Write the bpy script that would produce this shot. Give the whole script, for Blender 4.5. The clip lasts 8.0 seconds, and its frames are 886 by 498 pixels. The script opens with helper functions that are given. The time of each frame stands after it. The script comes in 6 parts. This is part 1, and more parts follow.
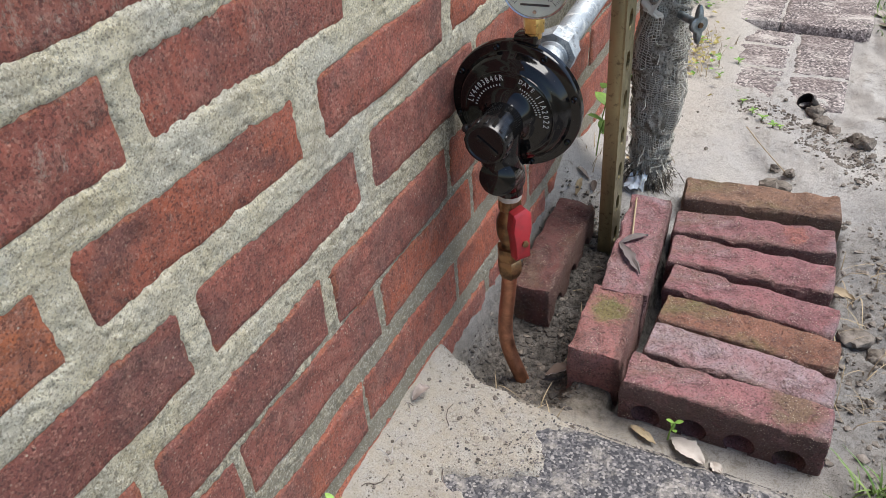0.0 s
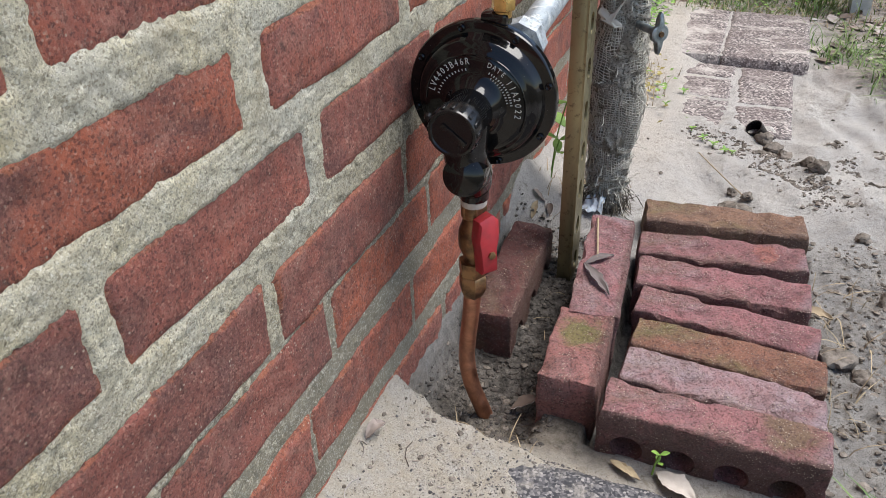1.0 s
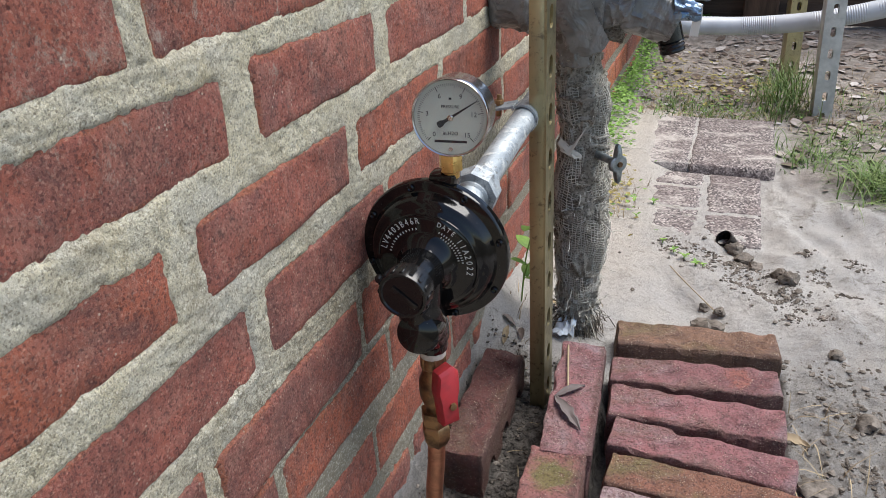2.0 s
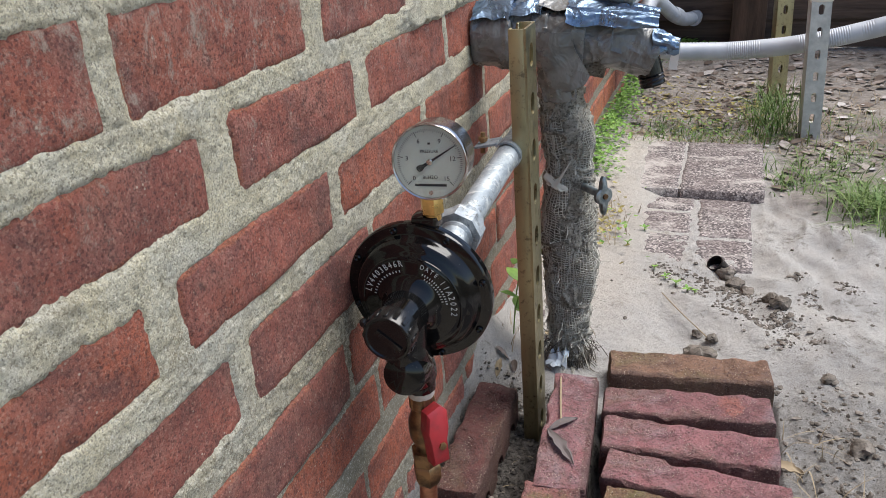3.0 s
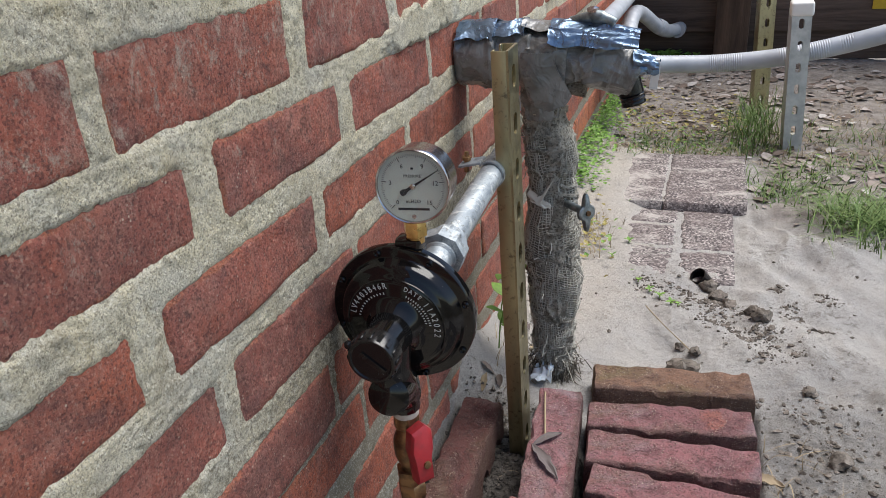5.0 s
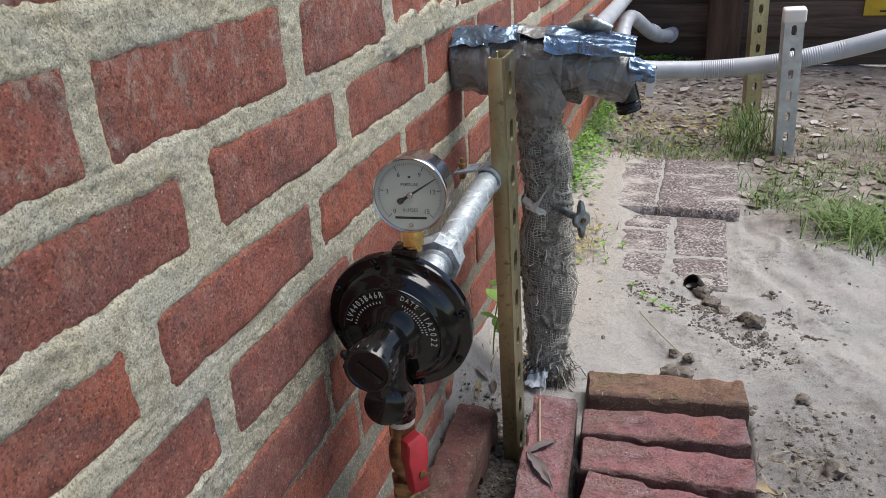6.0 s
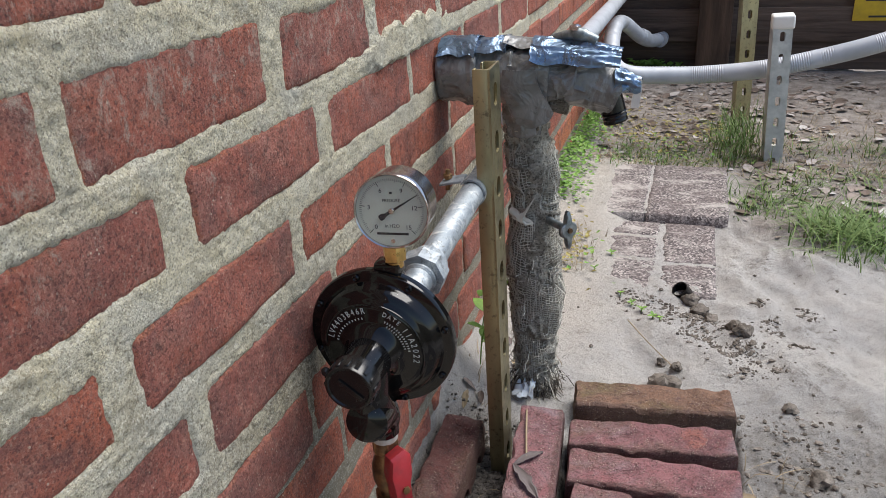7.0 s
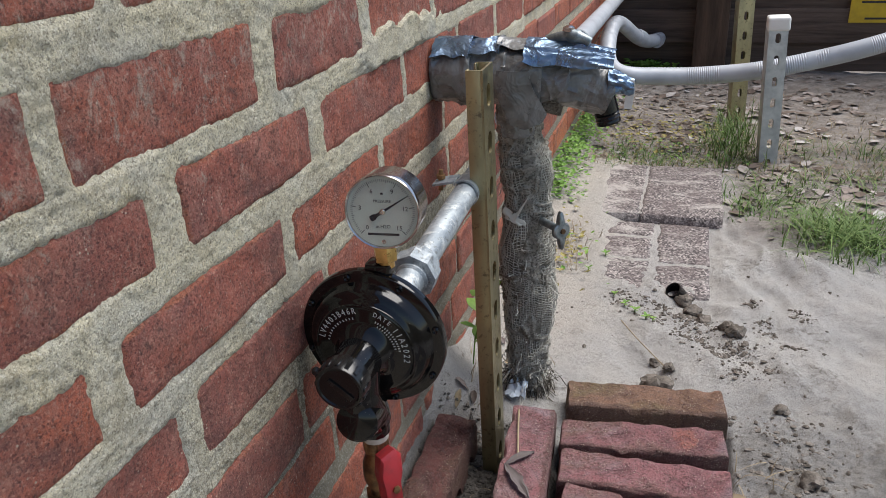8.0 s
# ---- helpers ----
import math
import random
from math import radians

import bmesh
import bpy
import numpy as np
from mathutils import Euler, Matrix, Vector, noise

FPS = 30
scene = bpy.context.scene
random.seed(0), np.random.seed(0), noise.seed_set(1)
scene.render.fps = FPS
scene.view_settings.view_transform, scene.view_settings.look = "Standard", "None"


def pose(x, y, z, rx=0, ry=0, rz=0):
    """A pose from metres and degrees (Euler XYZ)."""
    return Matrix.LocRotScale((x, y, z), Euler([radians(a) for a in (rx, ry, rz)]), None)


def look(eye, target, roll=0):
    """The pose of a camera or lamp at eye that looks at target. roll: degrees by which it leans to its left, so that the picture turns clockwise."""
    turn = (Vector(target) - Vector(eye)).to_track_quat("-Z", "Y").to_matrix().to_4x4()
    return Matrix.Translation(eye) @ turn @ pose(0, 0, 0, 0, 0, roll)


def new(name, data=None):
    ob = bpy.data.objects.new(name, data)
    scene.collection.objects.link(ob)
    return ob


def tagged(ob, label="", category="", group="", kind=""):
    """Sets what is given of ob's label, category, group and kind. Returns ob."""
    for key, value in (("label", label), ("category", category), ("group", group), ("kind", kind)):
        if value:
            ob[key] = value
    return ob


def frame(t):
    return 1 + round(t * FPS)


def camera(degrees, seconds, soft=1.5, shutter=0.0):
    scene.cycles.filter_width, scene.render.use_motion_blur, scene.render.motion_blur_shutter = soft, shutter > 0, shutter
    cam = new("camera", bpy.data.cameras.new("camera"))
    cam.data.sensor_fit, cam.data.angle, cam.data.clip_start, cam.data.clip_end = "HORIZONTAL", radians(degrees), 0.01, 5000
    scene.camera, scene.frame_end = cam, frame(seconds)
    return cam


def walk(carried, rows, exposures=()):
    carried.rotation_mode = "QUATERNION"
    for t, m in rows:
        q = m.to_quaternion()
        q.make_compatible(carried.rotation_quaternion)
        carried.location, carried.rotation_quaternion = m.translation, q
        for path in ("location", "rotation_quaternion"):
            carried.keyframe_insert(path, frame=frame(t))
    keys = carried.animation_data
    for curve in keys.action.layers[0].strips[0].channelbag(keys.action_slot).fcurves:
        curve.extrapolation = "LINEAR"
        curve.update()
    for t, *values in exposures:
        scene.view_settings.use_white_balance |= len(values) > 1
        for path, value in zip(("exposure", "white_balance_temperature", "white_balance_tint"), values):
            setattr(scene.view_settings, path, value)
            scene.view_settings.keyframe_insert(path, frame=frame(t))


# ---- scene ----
cam = camera(58.9, 8.0, soft=0.75)
PATH = [
    (0, (0.275, 0.039, 0.679), (-0.478, 1.431, -0.545), -4.6),
    (0.5, (0.239, 0.055, 0.609), (-0.417, 1.566, -0.525), -1.8),
    (1, (0.231, 0.068, 0.6), (-0.386, 1.612, -0.511), -1.5),
    (1.5, (0.24, 0.084, 0.605), (-0.365, 1.654, -0.477), -1.7),
    (2, (0.247, 0.106, 0.64), (-0.383, 1.766, -0.281), -2.8),
    (2.2, (0.25, 0.11, 0.647), (-0.385, 1.784, -0.244), -3.2),
    (3.5, (0.262, 0.11, 0.654), (-0.37, 1.801, -0.206), -4.6),
    (4, (0.264, 0.107, 0.659), (-0.361, 1.801, -0.201), -4.6),
    (4.5, (0.266, 0.108, 0.663), (-0.352, 1.808, -0.191), -4.4),
    (6, (0.259, 0.112, 0.669), (-0.329, 1.826, -0.176), -3.6),
    (6.5, (0.263, 0.118, 0.671), (-0.316, 1.837, -0.172), -3.5),
    (7, (0.264, 0.122, 0.676), (-0.307, 1.844, -0.167), -3.4),
    (7.5, (0.265, 0.122, 0.677), (-0.299, 1.845, -0.166), -3.4),
    (8, (0.269, 0.122, 0.678), (-0.295, 1.844, -0.168), -3.0),
]
walk(cam, [(t, look(eye, target, roll)) for t, eye, target, roll in PATH], [(0.0, 0.5), (1.5, 0.54), (2.1, 0.44), (3.5, 0.4), (4.0, 0.41), (4.5, 0.27), (6.0, 0.25), (6.5, 0.29), (7.5, 0.26), (8.0, 0.14)])

# ---- light ----
world = bpy.data.worlds.new("sky")
scene.world = world
world.use_nodes = True
wn = world.node_tree
sky = wn.nodes.new("ShaderNodeTexSky")
sky.sky_type, sky.sun_disc = "NISHITA", False
sky.sun_elevation, sky.sun_rotation = radians(63), radians(57)
wn.links.new(sky.outputs[0], wn.nodes["Background"].inputs[0])
wn.nodes["Background"].inputs[1].default_value = 0.17
sun = new("sun", bpy.data.lights.new("sun", "SUN"))
sun.data.energy, sun.data.angle, sun.data.color = 4.1, radians(42), (1.0, 0.97, 0.93)
sun.matrix_world = look((1.0, 0.65, 2.35), (0, 0, 0))

# ---- geometry helpers ----
V3 = Vector


def mesh_from(verts, faces, smooth=True):
    me = bpy.data.meshes.new("m")
    me.from_pydata([tuple(v) for v in verts], [], faces)
    if smooth:
        me.polygons.foreach_set("use_smooth", [True] * len(me.polygons))
    me.update()
    return me


def thing(name, base, label, category, group=""):
    ob = new(name)
    ob.empty_display_size = 0.02
    ob.location = base
    ob.matrix_basis = Matrix.Translation(base)
    return tagged(ob, label, category, group)


def part(name, bm, material, parent=None, label="", smooth=True):
    """One mesh object under a thing or a part; bm in world places (bmesh or mesh)."""
    if isinstance(bm, bpy.types.Mesh):
        me = bm
    else:
        bmesh.ops.recalc_face_normals(bm, faces=bm.faces)
        me = bpy.data.meshes.new(name)
        bm.to_mesh(me)
        bm.free()
        if smooth:
            me.polygons.foreach_set("use_smooth", [True] * len(me.polygons))
            me.set_sharp_from_angle(angle=radians(38))
    me.name = name
    if material and not me.materials:
        me.materials.append(material)
    ob = new(name, me)
    if parent:
        ob.parent = parent
        if parent.type == "EMPTY":
            ob.matrix_parent_inverse = parent.matrix_basis.inverted()
    return tagged(ob, label)


def add(bm, verts, faces):
    vs = [bm.verts.new(v) for v in verts]
    for f in faces:
        try:
            bm.faces.new([vs[i] for i in f])
        except ValueError:
            pass
    return vs


def ring_faces(n, m, close=True):
    out = []
    for i in range(n - 1):
        for j in range(m if close else m - 1):
            k = (j + 1) % m
            out.append((i * m + j, i * m + k, (i + 1) * m + k, (i + 1) * m + j))
    return out


def frame_for(axis, up=(0, 0, 1)):
    """A turn whose z is axis and whose y is as near up as may be."""
    z = V3(axis).normalized()
    x = V3(up).cross(z).normalized()
    return Matrix((x, z.cross(x), z)).transposed()


def lathe(profile, origin, axis, seg=32, bm=None, cap=True):
    bm = bm or bmesh.new()
    turn = frame_for(axis, (0, 0, 1) if abs(V3(axis).normalized().z) < 0.95 else (0, 1, 0))
    vs = []
    for r, h in profile:
        for j in range(seg):
            a = 2 * math.pi * j / seg
            vs.append(V3(origin) + turn @ V3((r * math.cos(a), r * math.sin(a), h)))
    fs = ring_faces(len(profile), seg)
    if cap:
        fs += [tuple(range(seg))[::-1], tuple((len(profile) - 1) * seg + j for j in range(seg))]
    add(bm, vs, fs)
    return bm


def smooth_line(pts, n):
    """Catmull-Rom through the points."""
    p = [V3(a) for a in pts]
    p = [2 * p[0] - p[1]] + p + [2 * p[-1] - p[-2]]
    out = []
    for i in range(1, len(p) - 2):
        for k in range(n):
            t = k / n
            out.append(0.5 * (2 * p[i] + (p[i + 1] - p[i - 1]) * t + (2 * p[i - 1] - 5 * p[i] + 4 * p[i + 1] - p[i + 2]) * t * t
                              + (3 * p[i] - p[i - 1] - 3 * p[i + 1] + p[i + 2]) * t ** 3))
    return out + [p[-2]]


def tube(pts, radius, seg=16, bm=None, shape=None, cap=True):
    """A sweep; radius a number or one per point; shape(i, angle) adds to the radius."""
    bm = bm or bmesh.new()
    pts = [V3(p) for p in pts]
    n = len(pts)
    tang = [(pts[min(i + 1, n - 1)] - pts[max(i - 1, 0)]).normalized() for i in range(n)]
    side = tang[0].orthogonal().normalized()
    vs = []
    for i in range(n):
        side = (side - tang[i] * side.dot(tang[i])).normalized()
        other = tang[i].cross(side)
        r0 = radius[i] if isinstance(radius, (list, tuple)) else radius
        for j in range(seg):
            a = 2 * math.pi * j / seg
            r = r0 + (shape(i, a) if shape else 0)
            vs.append(pts[i] + side * (r * math.cos(a)) + other * (r * math.sin(a)))
    fs = ring_faces(n, seg)
    if cap:
        fs += [tuple(range(seg))[::-1], tuple((n - 1) * seg + j for j in range(seg))]
    add(bm, vs, fs)
    return bm


def box(center, size, turn=None, bevel=0.0, seg=2, bm=None):
    one = bmesh.new()
    bmesh.ops.create_cube(one, size=1.0)
    bmesh.ops.scale(one, vec=size, verts=one.verts)
    if bevel:
        bmesh.ops.bevel(one, geom=one.edges[:], offset=bevel, segments=seg, profile=0.6, affect="EDGES")
    m = Matrix.Translation(center) @ (turn.to_4x4() if turn else Matrix())
    bmesh.ops.transform(one, matrix=m, verts=one.verts)
    if bm is None:
        return one
    me = bpy.data.meshes.new("t")
    one.to_mesh(me)
    one.free()
    bm.from_mesh(me)
    bpy.data.meshes.remove(me)
    return bm


def loop_edges(bm, pts):
    vs = [bm.verts.new(p) for p in pts]
    return vs, [bm.edges.new((vs[i], vs[(i + 1) % len(vs)])) for i in range(len(vs))]


def pierced(outline, holes, depth):
    """A plate in x, z with holes right through it, from y = 0 to depth."""
    bm = bmesh.new()
    rings = []
    for y in (0.0, depth):
        edges, mine = [], []
        for loop in [outline] + holes:
            vs, es = loop_edges(bm, [(a, y, b) for a, b in loop])
            mine.append(vs)
            edges += es
        bmesh.ops.triangle_fill(bm, edges=edges, use_beauty=True)
        rings.append(mine)
    for a, b in zip(*rings):
        for i in range(len(a)):
            k = (i + 1) % len(a)
            bm.faces.new((a[i], a[k], b[k], b[i]))
    return bm


def circle(cx, cz, r, n=14, stretch=0.0):
    """A ring of points; stretch makes an upright slot of it."""
    return [(cx + r * math.cos(2 * math.pi * i / n), cz + r * math.sin(2 * math.pi * i / n) + (stretch if math.sin(2 * math.pi * (i + 0.01) / n) > 0 else -stretch))
            for i in range(n)]


def letters(body, size):
    """Flat letters of the built-in font as a mesh, centred across, base line at 0."""
    cu = bpy.data.curves.new("t", "FONT")
    cu.body, cu.size, cu.align_x, cu.extrude, cu.resolution_u = body, size, "CENTER", 0.00008, 2
    ob = new("t", cu)
    me = bpy.data.meshes.new_from_object(ob.evaluated_get(bpy.context.evaluated_depsgraph_get()))
    bpy.data.objects.remove(ob)
    bpy.data.curves.remove(cu)
    return me


def letters_at(bm, body, size, m):
    me = letters(body, size)
    me.transform(m)
    bm.from_mesh(me)
    bpy.data.meshes.remove(me)
    return bm


def rnd(a, b):
    return random.uniform(a, b)


def fbm(x, y, z=0.0, octaves=3):
    return noise.fractal((x, y, z), 1.0, 2.0, octaves)


# ---- materials ----
class Mat:
    """A small node builder."""

    def __init__(self, name, rough=0.6, metal=0.0, spec=0.5):
        self.m = bpy.data.materials.new(name)
        self.m.use_nodes = True
        self.t = self.m.node_tree
        self.b = self.t.nodes["Principled BSDF"]
        self.b.inputs["Roughness"].default_value = rough
        self.b.inputs["Metallic"].default_value = metal
        self.b.inputs["Specular IOR Level"].default_value = spec
        self.at = self.t.nodes.new("ShaderNodeTexCoord").outputs["Object"]

    def put(self, node, key, value):
        if value is None:
            return
        if isinstance(value, bpy.types.NodeSocket):
            self.t.links.new(value, node.inputs[key])
        else:
            if isinstance(value, tuple) and len(value) == 3 and node.inputs[key].type == "RGBA":
                value = (*value, 1)
            node.inputs[key].default_value = value

    def noise(self, scale, detail=4, rough=0.6, warp=0.0, at=None):
        n = self.t.nodes.new("ShaderNodeTexNoise")
        self.put(n, "Vector", at or self.at)
        for key, value in (("Scale", scale), ("Detail", detail), ("Roughness", rough), ("Distortion", warp)):
            n.inputs[key].default_value = value
        return n.outputs["Fac"]

    def cells(self, scale, out="Distance", feature="F1", at=None):
        n = self.t.nodes.new("ShaderNodeTexVoronoi")
        n.feature = feature
        self.put(n, "Vector", at or self.at)
        n.inputs["Scale"].default_value = scale
        return n.outputs[out]

    def ramp(self, fac, *stops):
        n = self.t.nodes.new("ShaderNodeValToRGB")
        self.put(n, "Fac", fac)
        r = n.color_ramp.elements
        for i, (p, c) in enumerate(stops):
            e = r[i] if i < 2 else r.new(p)
            e.position = p
            e.color = (c, c, c, 1) if isinstance(c, (int, float)) else (*c, 1)
        return n.outputs["Color"]

    def mix(self, fac, a, b, how="MIX"):
        n = self.t.nodes.new("ShaderNodeMix")
        n.data_type, n.blend_type = "RGBA", how
        for i, v in ((0, fac), (6, a), (7, b)):
            if isinstance(v, bpy.types.NodeSocket):
                self.t.links.new(v, n.inputs[i])
            else:
                n.inputs[i].default_value = v if i == 0 else (*v, 1) if isinstance(v, tuple) else (v, v, v, 1)
        return n.outputs[2]

    def math(self, op, a, b=0.0):
        n = self.t.nodes.new("ShaderNodeMath")
        n.operation = op
        self.put(n, 0, a)
        self.put(n, 1, b)
        return n.outputs[0]

    def axis(self, k):
        n = self.t.nodes.new("ShaderNodeSeparateXYZ")
        self.t.links.new(self.at, n.inputs[0])
        return n.outputs[k]

    def attribute(self, name):
        n = self.t.nodes.new("ShaderNodeAttribute")
        n.attribute_name = name
        return n.outputs["Fac"]

    def stretch(self, sx, sy, sz):
        n = self.t.nodes.new("ShaderNodeMapping")
        self.t.links.new(self.at, n.inputs[0])
        n.inputs["Scale"].default_value = (sx, sy, sz)
        return n.outputs[0]

    def chance(self, island=False):
        if island:
            return self.t.nodes.new("ShaderNodeNewGeometry").outputs["Random Per Island"]
        return self.t.nodes.new("ShaderNodeObjectInfo").outputs["Random"]

    def bump(self, height, strength=0.5, dist=0.002, under=None):
        n = self.t.nodes.new("ShaderNodeBump")
        self.put(n, "Height", height)
        n.inputs["Strength"].default_value, n.inputs["Distance"].default_value = strength, dist
        if under:
            self.t.links.new(under, n.inputs["Normal"])
        return n.outputs[0]

    def done(self, color=None, rough=None, normal=None, metal=None):
        self.put(self.b, "Base Color", color)
        self.put(self.b, "Roughness", rough)
        self.put(self.b, "Normal", normal)
        self.put(self.b, "Metallic", metal)
        return self.m


def brick_material(name, island=False):
    """Hard-burnt wall brick: cloudy skin, drag marks, chipped orange edges, old mortar smears."""
    m = Mat(name, 0.85, spec=0.3)
    tone = m.chance(True) if island else m.attribute("tint_shade")
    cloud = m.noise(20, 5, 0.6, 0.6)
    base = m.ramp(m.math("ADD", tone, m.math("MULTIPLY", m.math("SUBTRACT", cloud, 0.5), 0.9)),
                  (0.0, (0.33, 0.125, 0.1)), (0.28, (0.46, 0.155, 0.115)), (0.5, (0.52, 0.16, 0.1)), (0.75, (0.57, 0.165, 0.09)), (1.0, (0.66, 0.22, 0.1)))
    # dark fire-flashed clouds, then paler rubbed ones
    base = m.mix(m.ramp(m.noise(15, 7, 0.7, 0.5), (0.48, 0.0), (0.64, 0.75)), base, (0.21, 0.112, 0.102))
    base = m.mix(m.ramp(m.noise(31, 7, 0.7, 0.8), (0.5, 0.0), (0.68, 0.6)), base, (0.5, 0.26, 0.2))
    drag = m.noise(160, 6, 0.75, 0.3, m.stretch(1, 1.0, 0.35))
    base = m.mix(m.ramp(drag, (0.4, 0.4), (0.5, 0.0)), base, (0.16, 0.07, 0.06))
    # the burnt skin is worn away to orange along the edges
    worn = m.math("ADD", m.attribute("wear"), m.math("MULTIPLY", m.math("SUBTRACT", m.noise(32, 7, 0.75), 0.5), 1.8))
    base = m.mix(m.ramp(worn, (0.8, 0.0), (1.15, 0.75)), base, (0.49, 0.17, 0.092))
    grains = m.noise(400, 2, at=m.cells(800, "Color"))
    base = m.mix(m.ramp(grains, (0.38, 0.6), (0.46, 0.0)), base, (0.12, 0.05, 0.042))
    base = m.mix(m.ramp(grains, (0.58, 0.0), (0.66, 0.45)), base, (0.66, 0.36, 0.26))
    fine = m.noise(330, 4, 0.75)
    base = m.mix(m.ramp(fine, (0.36, 0.7), (0.45, 0.0)), base, (0.1, 0.045, 0.04))
    base = m.mix(m.ramp(m.noise(420, 4, 0.85), (0.56, 0.0), (0.66, 0.6)), base, (0.52, 0.3, 0.23))
    # old mortar smeared over the faces, more higher up, also painting the brighter light there
    high = m.ramp(m.axis("Z"), (0.40, 0.0), (0.60, 0.13))
    film = m.math("ADD", m.noise(60, 10, 0.86, 0.3, m.stretch(1, 1.1, 0.75)), high)
    base = m.mix(m.ramp(film, (0.64, 0.0), (0.72, 0.7)), base, (0.56, 0.47, 0.38))
    soot = m.math("SUBTRACT", m.noise(75, 8, 0.8, 0.3), m.ramp(m.noise(8, 3), (0.4, 0.09), (0.6, 0.0)))
    base = m.mix(m.ramp(soot, (0.52, 0.0), (0.62, 0.6)), base, (0.075, 0.05, 0.044))
    # grains of sand splashed on by rain, most of them low down
    low = m.ramp(m.axis("Z"), (0.15, 0.1), (0.48, 0.0))
    rare = m.ramp(m.math("ADD", m.noise(60, 3), low), (0.54, 0.0), (0.66, 1.0))
    spot = m.math("MULTIPLY", m.ramp(m.cells(260, "Distance"), (0.14, 1.0), (0.2, 0.0)), rare)
    base = m.mix(m.math("MULTIPLY", spot, 0.8), base, (0.68, 0.56, 0.43))
    pits = m.ramp(m.cells(150, "Distance"), (0.06, 0.0), (0.2, 1.0))
    base = m.mix(m.ramp(m.cells(150, "Distance"), (0.05, 0.55), (0.12, 0.0)), base, (0.06, 0.03, 0.028))
    h = m.bump(fine, 0.9, 0.0022)
    h = m.bump(m.noise(90, 10, 0.85), 1.0, 0.0065, h)
    h = m.bump(drag, 0.45, 0.002, h)
    h = m.bump(pits, 0.5, 0.002, h)
    return m.done(base, m.ramp(fine, (0.3, 0.7), (0.7, 0.92)), h)


M_BRICK = brick_material("red_brick")
M_BRICK_FAR = brick_material("red_brick_joined", island=True)


def loose_material(name, low, high, moss, pale, patch=None, dirt=False):
    """A loose brick of its own tint with moss or bloom in patches."""
    m = Mat(name, 0.88, spec=0.25)
    base = m.mix(m.ramp(m.noise(30, 7, 0.75, 0.5), (0.38, 0.0), (0.62, 1.0)), low, high)
    base = m.mix(m.ramp(m.noise(24, 8, 0.8, 1.5), (0.5, 0.0), (0.6, 0.6)), base, tuple(0.48 * v for v in high))
    base = m.mix(m.ramp(m.noise(55, 6, 0.75, 1.0), (0.54, 0.0), (0.66, 0.75)), base, (0.12, 0.07, 0.065))
    base = m.mix(m.ramp(m.noise(13, 4, 0.6, 0.4), (0.5, 0.0), (0.64, moss)), base, (0.2, 0.175, 0.07))
    base = m.mix(m.ramp(m.noise(17, 5, 0.65, 1.2), (0.52, 0.0), (0.7, pale)), base, (0.4, 0.31, 0.33))
    wave = m.math("MULTIPLY", m.math("SUBTRACT", m.noise(45, 6, 0.75), 0.5), 0.05)
    if patch:
        px, py, r, tint = patch
        off = m.math("SQRT", m.math("ADD", m.math("POWER", m.math("SUBTRACT", m.axis("X"), px), 2.0), m.math("POWER", m.math("SUBTRACT", m.axis("Y"), py), 2.0)))
        off = m.math("MULTIPLY", m.math("ADD", off, wave), 1.0 / r)
        base = m.mix(m.ramp(off, (0.55, 0.7), (1.05, 0.0)), base, tint)
    # broad side coloured darker for its shade; on the front brick soil clings too
    side_shade = m.math("MULTIPLY", m.math("ADD", m.math("ADD", m.axis("Y"), 0.024), m.math("MULTIPLY", wave, 0.35)), 100.0)
    base = m.mix(m.ramp(side_shade, (0.3, 0.85 if dirt else 0.65), (0.75, 0.0)), base, (0.1, 0.062, 0.05))
    # smooth skin broken away in flakes
    flake = m.noise(38, 5, 0.6, 1.5)
    base = m.mix(m.ramp(flake, (0.56, 0.0), (0.59, 0.45)), base, tuple(0.55 * v for v in low))
    fine = m.noise(420, 3, 0.7)
    base = m.mix(m.ramp(fine, (0.34, 0.8), (0.5, 0.0)), base, (0.07, 0.04, 0.038))
    base = m.mix(m.ramp(m.noise(900, 2, 0.8), (0.52, 0.0), (0.7, 0.5)), base, (0.38, 0.27, 0.25))
    spot = m.math("MULTIPLY", m.ramp(m.cells(420, "Distance"), (0.16, 1.0), (0.24, 0.0)), m.ramp(m.noise(60, 2), (0.42, 0.0), (0.6, 1.0)))
    base = m.mix(m.math("MULTIPLY", spot, 0.9), base, (0.66, 0.55, 0.42))
    h = m.bump(fine, 0.7, 0.0016)
    h = m.bump(m.noise(60, 9, 0.82, 0.6), 1.0, 0.008, h)
    h = m.bump(m.ramp(flake, (0.55, 1.0), (0.6, 0.0)), 0.8, 0.003, h)
    return m.done(base, m.ramp(m.noise(25, 4), (0.4, 0.6), (0.65, 0.9)), h)


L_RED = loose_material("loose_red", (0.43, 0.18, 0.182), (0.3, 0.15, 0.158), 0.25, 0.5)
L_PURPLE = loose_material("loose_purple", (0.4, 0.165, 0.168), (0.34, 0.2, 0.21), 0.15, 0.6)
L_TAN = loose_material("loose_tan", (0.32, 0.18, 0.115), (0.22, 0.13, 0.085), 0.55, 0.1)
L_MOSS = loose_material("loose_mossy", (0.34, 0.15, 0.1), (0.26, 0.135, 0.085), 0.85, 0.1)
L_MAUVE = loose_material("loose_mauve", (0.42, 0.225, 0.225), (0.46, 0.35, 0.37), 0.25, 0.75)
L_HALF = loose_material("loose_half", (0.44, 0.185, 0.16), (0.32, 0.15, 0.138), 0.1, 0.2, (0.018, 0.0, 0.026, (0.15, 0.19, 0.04)))
